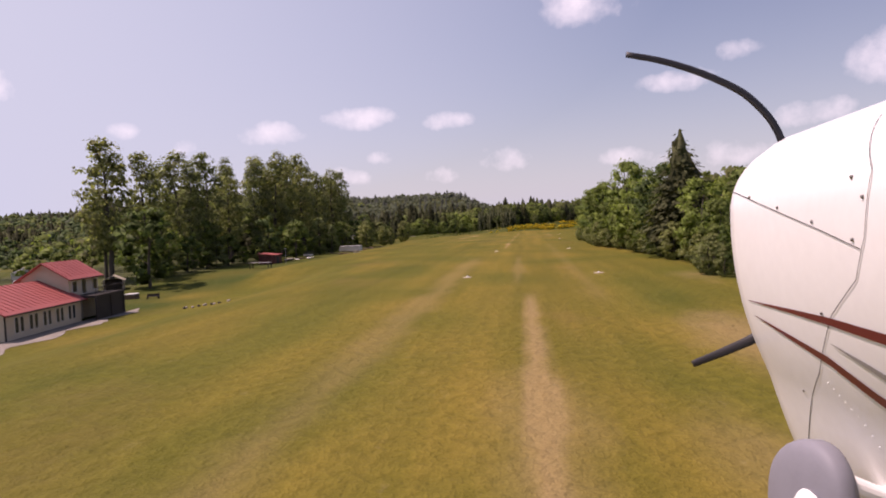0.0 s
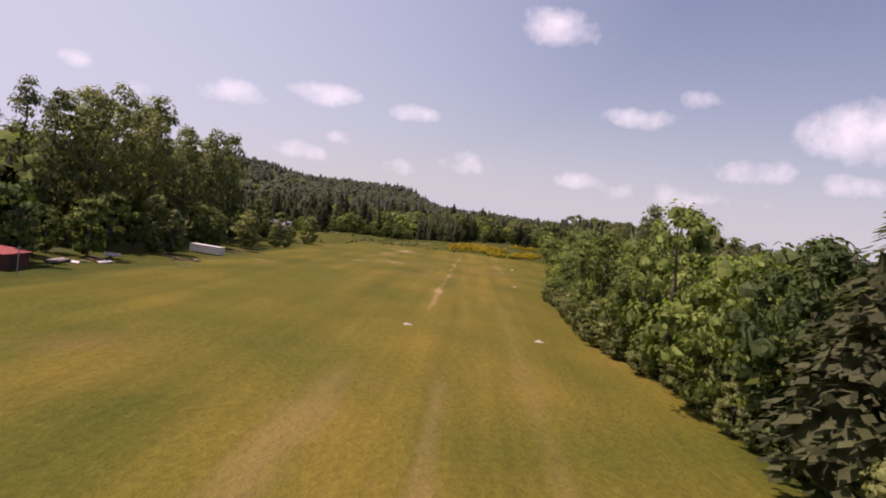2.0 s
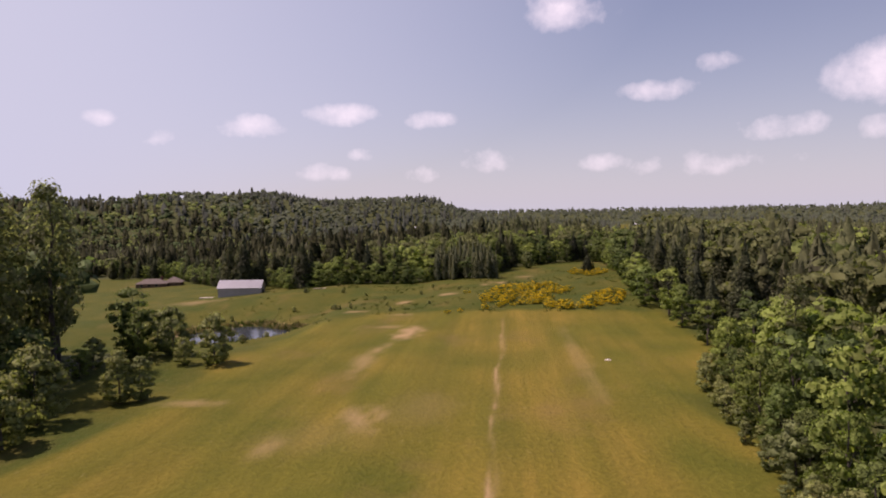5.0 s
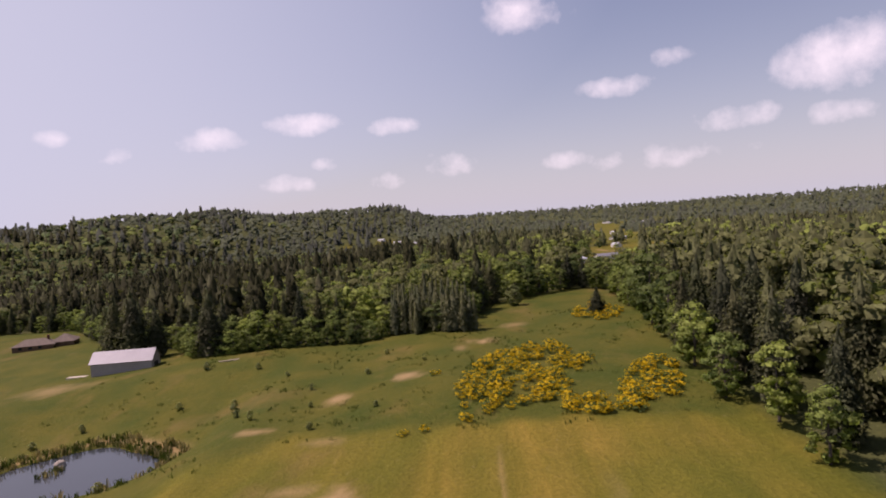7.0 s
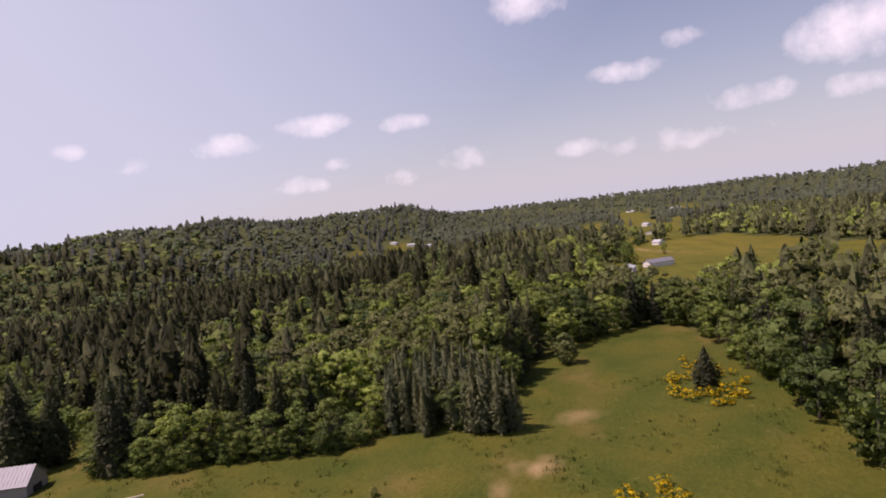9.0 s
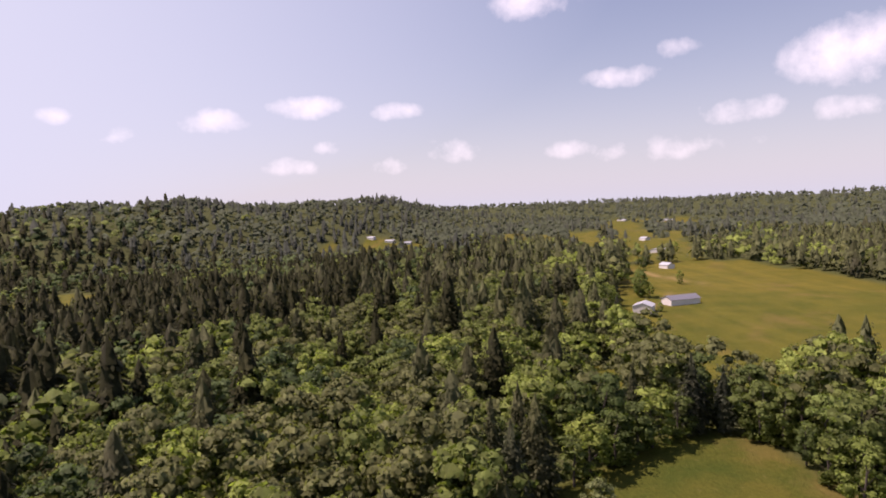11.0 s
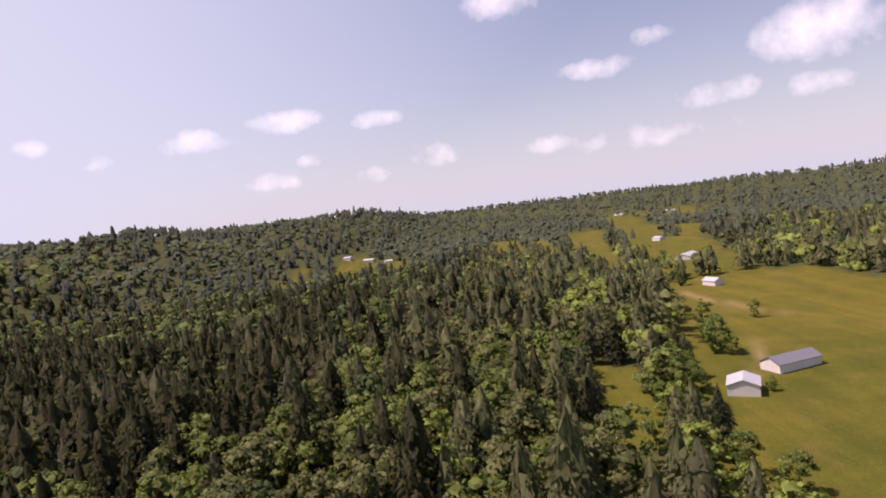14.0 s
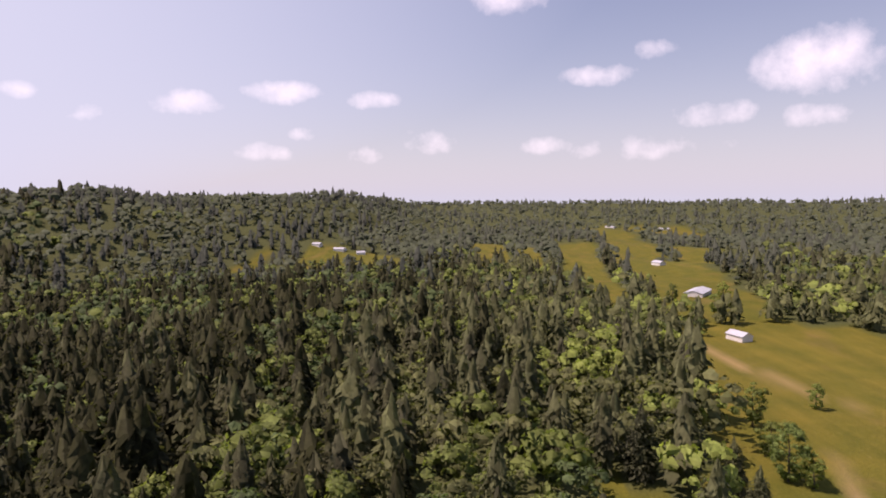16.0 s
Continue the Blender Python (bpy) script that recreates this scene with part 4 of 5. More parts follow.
for x_, y_ in [(x, y) for x in np.arange(-165, -104, 9) for y in np.arange(126, 345, 9) if x > -148 + 26 * noise.noise((x / 30, y / 30, 1))]:
    low = y_ < 225
    outer_spots.append((x_ + rng.uniform(-3, 3), y_ + rng.uniform(-3, 3), rng.uniform(6, 13) if low else rng.uniform(19, 30), 1 if low or rng.random() < 0.5 else 0))
for x_, y_ in [(x, y) for x in np.arange(50, 84, 9) for y in np.arange(100, 325, 9) if x < 74 + 20 * noise.noise((x / 30, y / 30, 1))]:
    (mid_spots if x_ < 70 else outer_spots).append((x_ + rng.uniform(-3, 3), y_ + rng.uniform(-3, 3), rng.uniform(13, 19), 1 if rng.random() < 0.6 else 2))
woodland("mixed_woodland", "dense mixed wood of dark firs and green leafy trees", mid_spots, MID)
woodland("flanking_woodland", "thick mixed wood beside the strip and meadow", outer_spots, OUTER)

far_spots, farthest_spots = [], []
for ring_r in np.geomspace(560, 3300, 140):
    step = 9.0 * (ring_r / 560) ** 0.86 * (1.5 if ring_r > 1700 else 1)
    n = int(math.radians(107) * ring_r / step)
    for k in range(n):
        a = math.radians(-62 + 107 * (k + rng.uniform(-0.4, 0.4)) / n)
        r = ring_r * rng.uniform(0.985, 1.015)
        x, y = r * math.sin(a), 250 + r * math.cos(a)
        if (505 < y < 962 and -332 < x < 132 and abs(x) <= 60 + 0.8 * (y - 300)) or y < front_y(np.clip(x, -320, 75)) + 14 or not wooded(x, y):
            continue
        k_ = kind_at(x, y)
        (far_spots if r < 1150 else farthest_spots).append((x, y, rng.uniform(15, 23) * (1.3 if rng.random() < 0.12 else 1) if k_ == 0 else rng.uniform(12, 18), k_))
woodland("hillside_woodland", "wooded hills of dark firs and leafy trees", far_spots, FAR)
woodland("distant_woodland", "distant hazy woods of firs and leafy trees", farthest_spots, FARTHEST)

# flowering broom
BROOM = Kind("broom_bush", "bush", "broom bush covered in bright yellow flowers", "flowering broom", [])
for k in range(4):
    rnd = np.random.default_rng(400 + k)
    BROOM.shapes.append((2.0, quad_mesh("foliage", broadleaf_crown(rnd, 1.9, 2.9, 0.0, 12, 8, 0.24, peak=0.7), LEAF_GREEN), quad_mesh("blossom", broadleaf_crown(rnd, 2.05, 3.1, 0.15, 20, 15, 0.16, peak=0.7), BROOM_YELLOW)))
PATCHES = [([(-11, 423), (0, 451), (16, 462), (23, 438), (14, 416), (17, 401), (4, 404), (-8, 403)], 150), ([(33, 432), (44, 440), (38, 411), (25, 402), (24, 412)], 50),
           ([(29, 506), (41, 530), (49, 514), (47, 484), (35, 495)], 34), ([(16, 409), (30, 406), (31, 402), (17, 401)], 16)]
for ringp, count in PATCHES:
    xs, ys = [p[0] for p in ringp], [p[1] for p in ringp]
    made = 0
    while made < count:
        x, y = rng.uniform(min(xs), max(xs)), rng.uniform(min(ys), max(ys))
        if inside(x, y, ringp):
            BROOM.plant(x, y, rng.uniform(1.3, 2.3), t(), rng.uniform(0.9, 1.3))
            made += 1
for x, y, h in ((-20.3, 395, 1.1), (-19.5, 396, 0.9), (-16, 396.5, 1.3), (-16.2, 433, 1.3), (-15, 434, 1.0), (-8.5, 401, 1.6), (-7.6, 400, 1.4)):
    BROOM.plant(x, y, h, t(), 1.0)

# ---------------------------------------------------------------- things
def part(name, bm, mat, parent, label=""):
    me = bpy.data.meshes.new(name)
    bmesh.ops.recalc_face_normals(bm, faces=bm.faces)
    bm.to_mesh(me)
    bm.free()
    me.materials.append(mat)
    return link_mesh(name, me, parent, label)


def solid(*boxes, bevel=0.0):
    """Boxes x0, x1, y0, y1, z0, z1 in one mesh."""
    bm = bmesh.new()
    for x0, x1, y0, y1, z0, z1 in boxes:
        m = Matrix.LocRotScale(((x0 + x1) / 2, (y0 + y1) / 2, (z0 + z1) / 2), None, (x1 - x0, y1 - y0, z1 - z0))
        bmesh.ops.create_cube(bm, size=1, matrix=m)
    if bevel:
        bmesh.ops.bevel(bm, geom=bm.edges[:], offset=bevel, segments=2, affect="EDGES")
    return bm


def gable(x0, x1, y0, y1, eave, ridge, over=0.4, thick=0.15):
    """A gable roof slab with its ridge along y."""
    bm = bmesh.new()
    xm = (x0 + x1) / 2
    drop = (ridge - eave) / (xm - x0) * over
    prof = [(x0 - over, eave - drop), (xm, ridge), (x1 + over, eave - drop), (x1 + over, eave - drop - thick), (xm, ridge - thick), (x0 - over, eave - drop - thick)]
    rings = [[bm.verts.new((x, y, z)) for x, z in prof] for y in (y0 - over, y1 + over)]
    for k in range(6):
        bm.faces.new((rings[0][k], rings[0][(k + 1) % 6], rings[1][(k + 1) % 6], rings[1][k]))
    for r in rings:
        bm.faces.new((r[0], r[1], r[4], r[5]))
        bm.faces.new((r[1], r[2], r[3], r[4]))
    return bm


def hull(x0, x1, y0, y1, eave, ridge, low=-0.6):
    """Walls with gables, one closed body, ridge along y."""
    bm = bmesh.new()
    xm = (x0 + x1) / 2
    prof = [(x0, low), (x1, low), (x1, eave), (xm, ridge), (x0, eave)]
    rings = [[bm.verts.new((x, y, z)) for x, z in prof] for y in (y0, y1)]
    for k in range(5):
        bm.faces.new((rings[0][k], rings[0][(k + 1) % 5], rings[1][(k + 1) % 5], rings[1][k]))
    for r in rings:
        bm.faces.new(r)
    return bm


def thing(name, label, category, x, y, turn=0.0, group="", z=None):
    e = tagged(new(name), label, category, group)
    e.matrix_basis = pose(x * PLAN, y * PLAN, (z_at(x, y) if z is None else z) * PLAN, 0, 0, turn) @ Matrix.Scale(PLAN, 4)
    return e


# the red-roofed house beside the strip: wing, two-storey block, deck
house = thing("house", "cream house with red metal roofs, a two-storey block and a deck", "house", -62.0, 64.5, 8)
house.matrix_basis = house.matrix_basis @ Matrix.Scale(1.33, 4)
part("wing_wall", hull(-9, 0, 0.7, 12.6, 2.6, 4.6), WALL_CREAM, house)
wing_roof = part("wing_roof", gable(-9, 0, 0.7, 12.6, 2.66, 4.7, 0.5), ROOF_RED, house, "faded red metal roof")
part("block_wall", hull(-6.4, -1.2, 12.65, 18.4, 4.9, 6.5), WALL_CREAM, house)
block_roof = part("block_roof", gable(-6.4, -1.2, 12.65, 18.4, 4.96, 6.6, 0.5), ROOF_RED, house, "faded red metal roof")
for over, xm, z0, z1, ys in ((wing_roof, -4.5, 2.66, 4.7, np.arange(0.5, 12.7, 0.8)), (block_roof, -3.8, 4.96, 6.6, np.arange(12.5, 18.6, 0.8))):
    # standing seams down both slopes
    half = 4.5 if over is wing_roof else 2.6
    slope = math.degrees(math.atan2(z1 - z0, half))
    run = math.hypot(half, z1 - z0)
    bm = bmesh.new()
    for side in (-1, 1):
        for y in ys:
            m = pose(xm + side * half / 2, y, (z0 + z1) / 2 + 0.02, 0, side * slope, 0) @ Matrix.Diagonal((run, 0.05, 0.05, 1))
            bmesh.ops.create_cube(bm, size=1, matrix=m)
    part("seams", bm, ROOF_RED, over)
for k in range(5):
    for dy in (0.0, 0.75):
        y = 2.0 + 2.05 * k + dy
        w = part("window", solid((-0.02, 0.05, y, y + 0.5, 0.55, 2.05)), WALL_WHITE, house)
        part("pane", solid((0.051, 0.06, y + 0.04, y + 0.46, 0.6, 2.0)), DARK_GLASS, w)
for y, z, h in ((13.2, 3.1, 1.3), (15.0, 2.8, 1.9), (17.2, 3.1, 1.3)):
    w = part("window", solid((-1.22, -1.14, y, y + 0.9, z, z + h)), WALL_WHITE, house)
    part("pane", solid((-1.139, -1.13, y + 0.06, y + 0.84, z + 0.06, z + h - 0.06)), DARK_GLASS, w)
part("lower_door", solid((-1.22, -1.14, 14.0, 14.9, 0.0, 2.05)), WALL_WHITE, house)
deck = part("deck", solid((-1.18, 1.6, 12.9, 18.9, 2.5, 2.75)), DARK_WOOD, house)
for y in (13.0, 16.0, 18.8):
    part("post", solid((1.4, 1.6, y - 0.1, y + 0.1, -0.5, 2.5)), DARK_WOOD, house)
part("screen", solid((1.42, 1.5, 13.1, 18.7, 0.0, 2.5)), DARK_WOOD, house, "dark boarded screen under the deck")
rail = part("railing", solid((1.52, 1.6, 12.9, 18.9, 3.55, 3.65), (-1.1, 1.6, 18.82, 18.9, 3.55, 3.65)), DARK_WOOD, house)
for k in range(21):
    part("baluster", solid((1.54, 1.58, 12.9 + 0.3 * k, 12.94 + 0.3 * k, 2.75, 3.55)), DARK_WOOD, rail)
for y0, y1, name in ((0.4, 12.6, "gutter"), (12.4, 18.8, "gutter")):
    x = 0.52 if y0 < 1 else -0.68
    z = 2.28 if y0 < 1 else 4.55
    part(name, solid((x, x + 0.1, y0, y1, z, z + 0.1)), DARK_WOOD, house)
part("corner_board", solid((0.0, 0.05, 0.65, 0.85, 0, 2.5)), DARK_WOOD, house)

# gravel along the house, laid on the grass
apron = tagged(new("gravel_apron"), "worn grey-brown gravel apron along the house", "gravel", kind="structure")
apron.matrix_basis = pose(-62.0 * PLAN, 64.5 * PLAN, z_at(-62.0, 64.5) * PLAN, 0, 0, 8) @ Matrix.Scale(PLAN * 1.33, 4)
bm = bmesh.new()
rnd = np.random.default_rng(5)
near = [bm.verts.new((3.2 + 0.7 * math.sin(k * 0.9) + rnd.uniform(-0.3, 0.3) - 0.05 * max(0, k - 20), -16 + 1.15 * k, 0.03)) for k in range(34)]
back = [bm.verts.new((0.02 if k < 30 else 1.5, -16 + 1.15 * k, 0.03)) for k in range(34)]
for k in range(33):
    bm.faces.new((back[k], near[k], near[k + 1], back[k + 1]))
part("bed", bm, GRAVEL, apron)

# white box trailer body on the grass
box = thing("storage_container", "white box trailer body standing on the grass", "container", -71.4, 247.7, -102, z=-1.2)
part("body", solid((-1.25, 1.25, -4.75, 4.75, 0.25, 2.25), bevel=0.05), WHITE_PAINT, box)
part("roof", solid((-1.28, 1.28, -4.78, 4.78, 2.255, 2.34)), WALL_WHITE, box)
for y in np.arange(-4.2, 4.3, 0.6):
    part("rib", solid((1.25, 1.28, y - 0.03, y + 0.03, 0.3, 2.2)), WALL_WHITE, box)
part("sill", solid((1.25, 1.3, -4.7, 4.7, 0.2, 0.32)), WALL_GREY, box)
part("door_frame", solid((-1.1, 1.1, -4.8, -4.76, 0.35, 2.15)), WALL_GREY, box)
for y in (-3.6, -3.0, 3.4):
    part("skid", solid((-1.2, 1.2, y - 0.15, y + 0.15, -0.2, 0.25)), DARK_WOOD, box)

# red-roofed shed
shed = thing("shed", "small dark red shed with a low red roof", "shed", -78.5, 182, 4)
shed.matrix_basis = shed.matrix_basis @ Matrix.Scale(1.1, 4)
part("wall", solid((-2.2, 2.2, -3.2, 3.2, -0.3, 2.5)), RED_WOOD, shed)
for y in np.arange(-3.0, 3.1, 0.43):
    part("board", solid((2.2, 2.24, y - 0.19, y + 0.19, 0, 2.48)), RED_WOOD, shed)
bm = solid((-2.6, 2.6, -3.6, 3.6, 0, 0.14))
bmesh.ops.transform(bm, matrix=pose(0, 0, 2.62, 0, 6, 0), verts=bm.verts)
part("roof", bm, ROOF_RED, shed, "sun-bleached red sheet roof")
part("door", solid((2.245, 2.29, -1.2, 0.6, 0, 2.1)), DARK_WOOD, shed)

# the long barn in the hollow meadow
turn = 8
bx, by = -123 - 10.6 * math.cos(radians(turn)) - 4.3 * math.sin(radians(turn)), 497.5 - 10.6 * math.sin(radians(turn)) + 4.3 * math.cos(radians(turn))
barn = thing("barn", "long grey barn with a pale steel roof", "barn", bx, by, turn + 90, z=-6.0)
part("wall", hull(-4.3, 4.3, -10.6, 10.6, 4.5, 7.8, -4), WALL_GREY, barn)
steel = part("roof", gable(-4.3, 4.3, -10.6, 10.6, 4.56, 7.9, 0.5), ROOF_STEEL, barn)
slope, run = math.degrees(math.atan2(3.34, 4.3)), math.hypot(4.3, 3.34)
for y in np.arange(-10.6, 10.7, 0.9):
    bm = bmesh.new()
    bmesh.ops.create_cube(bm, size=1, matrix=pose(-2.15, y, 6.26, 0, -slope, 0) @ Matrix.Diagonal((run, 0.06, 0.06, 1)))
    part("seam", bm, ROOF_STEEL, steel)
for y in np.arange(-10.2, 10.3, 1.1):
    part("batten", solid((-4.34, -4.3, y - 0.06, y + 0.06, -2, 4.4)), WALL_GREY, barn)
part("door", solid((-1.8, 1.8, -10.66, -10.6, -0.4, 3.0)), DARK_WOOD, barn)
slab = thing("concrete_slab", "pale concrete slab beside the barn", "slab", bx - 16.5, by - 1.0, turn)
part("bed", solid((-5, 5, -1.3, 1.3, -0.6, 0.15), bevel=0.03), CONCRETE, slab)

# brown-roofed house at the wood's edge
def hip(x0, x1, y0, y1, eave, top, over=0.7):
    """A hipped roof with its ridge along the longer side."""
    bm = bmesh.new()
    x0, x1, y0, y1 = x0 - over, x1 + over, y0 - over, y1 + over
    h = min(x1 - x0, y1 - y0) / 2
    if x1 - x0 > y1 - y0:
        ridge = [(x0 + h, (y0 + y1) / 2), (x1 - h, (y0 + y1) / 2)]
    else:
        ridge = [((x0 + x1) / 2, y0 + h), ((x0 + x1) / 2, y1 - h)]
    a, b, c, d = [bm.verts.new((x, y, eave - 0.2)) for x, y in ((x0, y0), (x1, y0), (x1, y1), (x0, y1))]
    r, s_ = [bm.verts.new((x, y + 0.01 * k, top)) for k, (x, y) in enumerate(ridge)]
    if x1 - x0 > y1 - y0:
        faces = ((a, b, s_, r), (b, c, s_), (c, d, r, s_), (d, a, r))
    else:
        faces = ((a, b, r), (b, c, s_, r), (c, d, s_), (d, a, r, s_))
    for f in faces:
        bm.faces.new(f)
    bm.faces.new((d, c, b, a))
    return bm


far_house = thing("bungalow", "low brown house with hipped shingle roofs at the wood's edge", "house", -237, 597, 20)
part("wall", solid((-12, 7, -5, 5, -2, 2.7), (5, 16, -2, 9, -2, 3.0)), BROWN_WOOD, far_house)
part("long_roof", hip(-12, 7, -5, 5, 2.75, 5.6), ROOF_BROWN, far_house)
part("corner_roof", hip(5, 16, -2, 9, 3.05, 6.6), ROOF_BROWN, far_house)
part("chimney", solid((3, 4, 0, 1, 4.5, 7.0)), RED_WOOD, far_house)
for x in (-9, -4.5, 0):
    part("window", solid((x, x + 1.6, -5.06, -5.0, 0.8, 2.1)), DARK_GLASS, far_house)

# sheds and houses among the fields ahead
metal_shed = thing("metal_shed", "white steel shed on the field", "shed", 76.6, 746, -25)
part("wall", hull(-4.5, 4.5, -5, 5, 3.4, 5.0, -1), WALL_WHITE, metal_shed)
part("roof", gable(-4.5, 4.5, -5, 5, 3.46, 5.1, 0.3), ROOF_PALE, metal_shed)
for x, y, turn, w, l, label in ((101, 765, -70, 8, 18, "long white farmhouse with a grey roof"), (154, 955, 20, 7, 11, "small white farmhouse with a pale roof"), (190, 1094, -35, 13, 30, "long pale steel barn beyond the field"),
                                (-150, 1512, 70, 9, 17, "white house in a clearing under the hill"), (-186, 1530, 60, 8, 14, "white house in a clearing under the hill"), (-117, 1490, 100, 7, 12, "white house in a clearing under the hill"),
                                (97, 1163, 10, 6, 8, "small white outbuilding among trees"), (414, 2155, 30, 12, 30, "pale farm building on the far slope"), (505, 2060, 70, 12, 34, "pale farm building on the far slope"), (236, 1310, 20, 8, 14, "small pale farm building by the green field")):
    f = thing("farm_building", label, "house", x, y, turn, "farm buildings ahead")
    part("wall", hull(-w / 2, w / 2, -l / 2, l / 2, 3.0, 4.8, -2), WALL_WHITE, f)
    part("roof", gable(-w / 2, w / 2, -l / 2, l / 2, 3.06, 4.9, 0.4), ROOF_STEEL if "grey" in label else ROOF_PALE, f)

# runway markers: white blocks on bare rings
def marker(x, y):
    m = thing("runway_marker", "small white runway marker on a worn ring of earth", "marker", x, y, float(rng.uniform(0, 90)), "runway markers")
    bm = bmesh.new()
    bmesh.ops.create_cone(bm, segments=18, radius1=0.8, radius2=0.65, depth=0.06, cap_ends=True, matrix=Matrix.Translation((0, 0, 0.02)))
    part("ring", bm, PALE_WOOD, m)
    part("block", solid((-0.25, 0.25, -0.15, 0.15, 0.0, 0.2), bevel=0.04), WHITE_PAINT, m)


for x, y in ((-7.6, 175), (12.9, 175.8), (15.5, 262), (-8.9, 96.6), (11.6, 97.2), (19.9, 335.5)):
    marker(x, y)


# ---------------------------------------------------------------- clutter beside the strip
def log_between(name, label, category, x, y, turn, length, r, mat, tip=0.0, group=""):
    e = thing(name, label, category, x, y, turn, group)
    bm = bmesh.new()
    n, rings = 9, []
    rnd = np.random.default_rng(int(abs(x * 7 + y * 3)))
    for k in range(6):
        u = k / 5
        rr = r * (1.15 - 0.4 * u) * rnd.uniform(0.9, 1.1)
        cx, cz = rnd.normal(0, 0.05 * length / 5), r * 0.9 + tip * u + rnd.normal(0, 0.02)
        rings.append([bm.verts.new((cx + rr * math.cos(6.283 * j / n), length * (u - 0.5), cz + rr * math.sin(6.283 * j / n))) for j in range(n)])
    for p, q in zip(rings, rings[1:]):
        for j in range(n):
            bm.faces.new((p[j], p[(j + 1) % n], q[(j + 1) % n], q[j]))
    bm.faces.new(rings[0])
    bm.faces.new(rings[-1])
    part("stem", bm, mat, e)
    return e


for x, y, turn, length, r, mat, tip in ((-62, 220.5, 70, 4.5, 0.16, DARK_WOOD, 0.3), (-64, 222, 115, 5, 0.14, BARK, 0.5), (-67, 224, 60, 6, 0.18, BROWN_WOOD, 0.2), (-71, 226, 85, 5.5, 0.16, DARK_WOOD, 0.6),
                                        (-69, 223.5, 20, 4.2, 0.15, BARK, 0.4), (-70.4, 259, 95, 6, 0.2, BROWN_WOOD, 0.3), (-67, 260.5, 70, 5, 0.2, BARK, 0.6), (-63, 262.5, 110, 6.5, 0.18, DARK_WOOD, 0.2),
                                        (-65, 258, 40, 4, 0.16, BROWN_WOOD, 0.8), (-88, 482, 115, 6.5, 0.28, PALE_WOOD, 0.1), (-70, 504, 100, 5, 0.2, PALE_WOOD, 0.2), (-57, 205, 110, 2.6, 0.10, PALE_WOOD, 0.05)):
    log_between("fallen_log", "weathered fallen log lying in the grass", "log", x, y, turn, length, r, mat, tip, "fallen logs")
log_between("white_log", "short pale end of a cut log", "log", -61.6, 219.2, 30, 1.2, 0.35, PALE_WOOD)

# lumber and scrap by the red shed
stack = thing("lumber_stack", "stack of weathered boards on bearers by the shed", "lumber", -78.0, 196, 8)
for k in range(12):
    y0 = rng.uniform(-0.6, 0.6)
    part("board", solid((-1.0 + 0.5 * (k % 4), -0.55 + 0.5 * (k % 4), -3.0 + y0, 3.0 + y0, 0.2 + 0.14 * (k // 4), 0.32 + 0.14 * (k // 4))), (PALE_WOOD, BROWN_WOOD, WALL_GREY)[k % 3], stack)
for y in (-2, 2):
    part("bearer", solid((-1.2, 1.2, y - 0.1, y + 0.1, -0.05, 0.2)), DARK_WOOD, stack)
for x, y, turn, w, l, h, mat in ((-68.5, 184.5, 30, 1.4, 2.6, 0.35, WHITE_PAINT), (-66.2, 189.5, -25, 1.2, 2.9, 0.5, WHITE_PAINT), (-69.8, 191, 65, 1.0, 4.0, 0.25, RED_WOOD), (-70.8, 194.5, 80, 0.9, 4.4, 0.2, PALE_WOOD), (-68.2, 186.8, 100, 0.8, 1.8, 0.4, WALL_GREY)):
    e = thing("scrap_panel", "tilted discarded panel lying in the grass", "scrap", x * 1.11, 61 + (y - 61) * 1.11, turn, "scrap by the shed")
    bm = solid((-w / 2, w / 2, -l / 2, l / 2, 0, 0.08), bevel=0.02)
    bmesh.ops.transform(bm, matrix=pose(0, 0, h * 0.5, 9 * h, 12 * h, 0), verts=bm.verts)
    part("sheet", bm, mat, e)
    part("prop", solid((-w * 0.4, w * 0.4, -0.2, 0.2, -0.1, h * 0.5)), DARK_WOOD, e)
cart = thing("utility_trailer", "small open white utility trailer", "trailer", -77.0, 212, -65)
part("bed", solid((-0.9, 0.9, -1.6, 1.6, 0.55, 0.65)), BROWN_WOOD, cart)
for x0, x1, y0, y1 in ((-0.95, -0.88, -1.6, 1.6), (0.88, 0.95, -1.6, 1.6), (-0.95, 0.95, -1.65, -1.6), (-0.95, 0.95, 1.6, 1.65)):
    part("side", solid((x0, x1, y0, y1, 0.6, 1.15)), WHITE_PAINT, cart)
for x in (-1.05, 1.05):
    bm = bmesh.new()
    bmesh.ops.create_cone(bm, segments=20, radius1=0.34, radius2=0.34, depth=0.2, cap_ends=True, matrix=pose(x, -0.2, 0.34, 0, 90, 0))
    part("wheel", bm, RUBBER, cart)
part("drawbar", solid((-0.06, 0.06, 1.6, 2.9, 0.5, 0.6)), DARK_WOOD, cart)

# timber platform on posts
rack = thing("timber_platform", "low weathered timber platform on posts", "platform", -71.5, 159, 80)
for k in range(5):
    part("plank", solid((-0.9 + 0.36 * k, -0.58 + 0.36 * k, -3.3, 3.3, 1.55, 1.63)), WALL_GREY, rack)
for x, y in ((-0.7, -2.9), (0.7, -2.9), (-0.7, 2.9), (0.7, 2.9)):
    part("post", solid((x - 0.1, x + 0.1, y - 0.1, y + 0.1, -0.4, 1.55)), DARK_WOOD, rack)

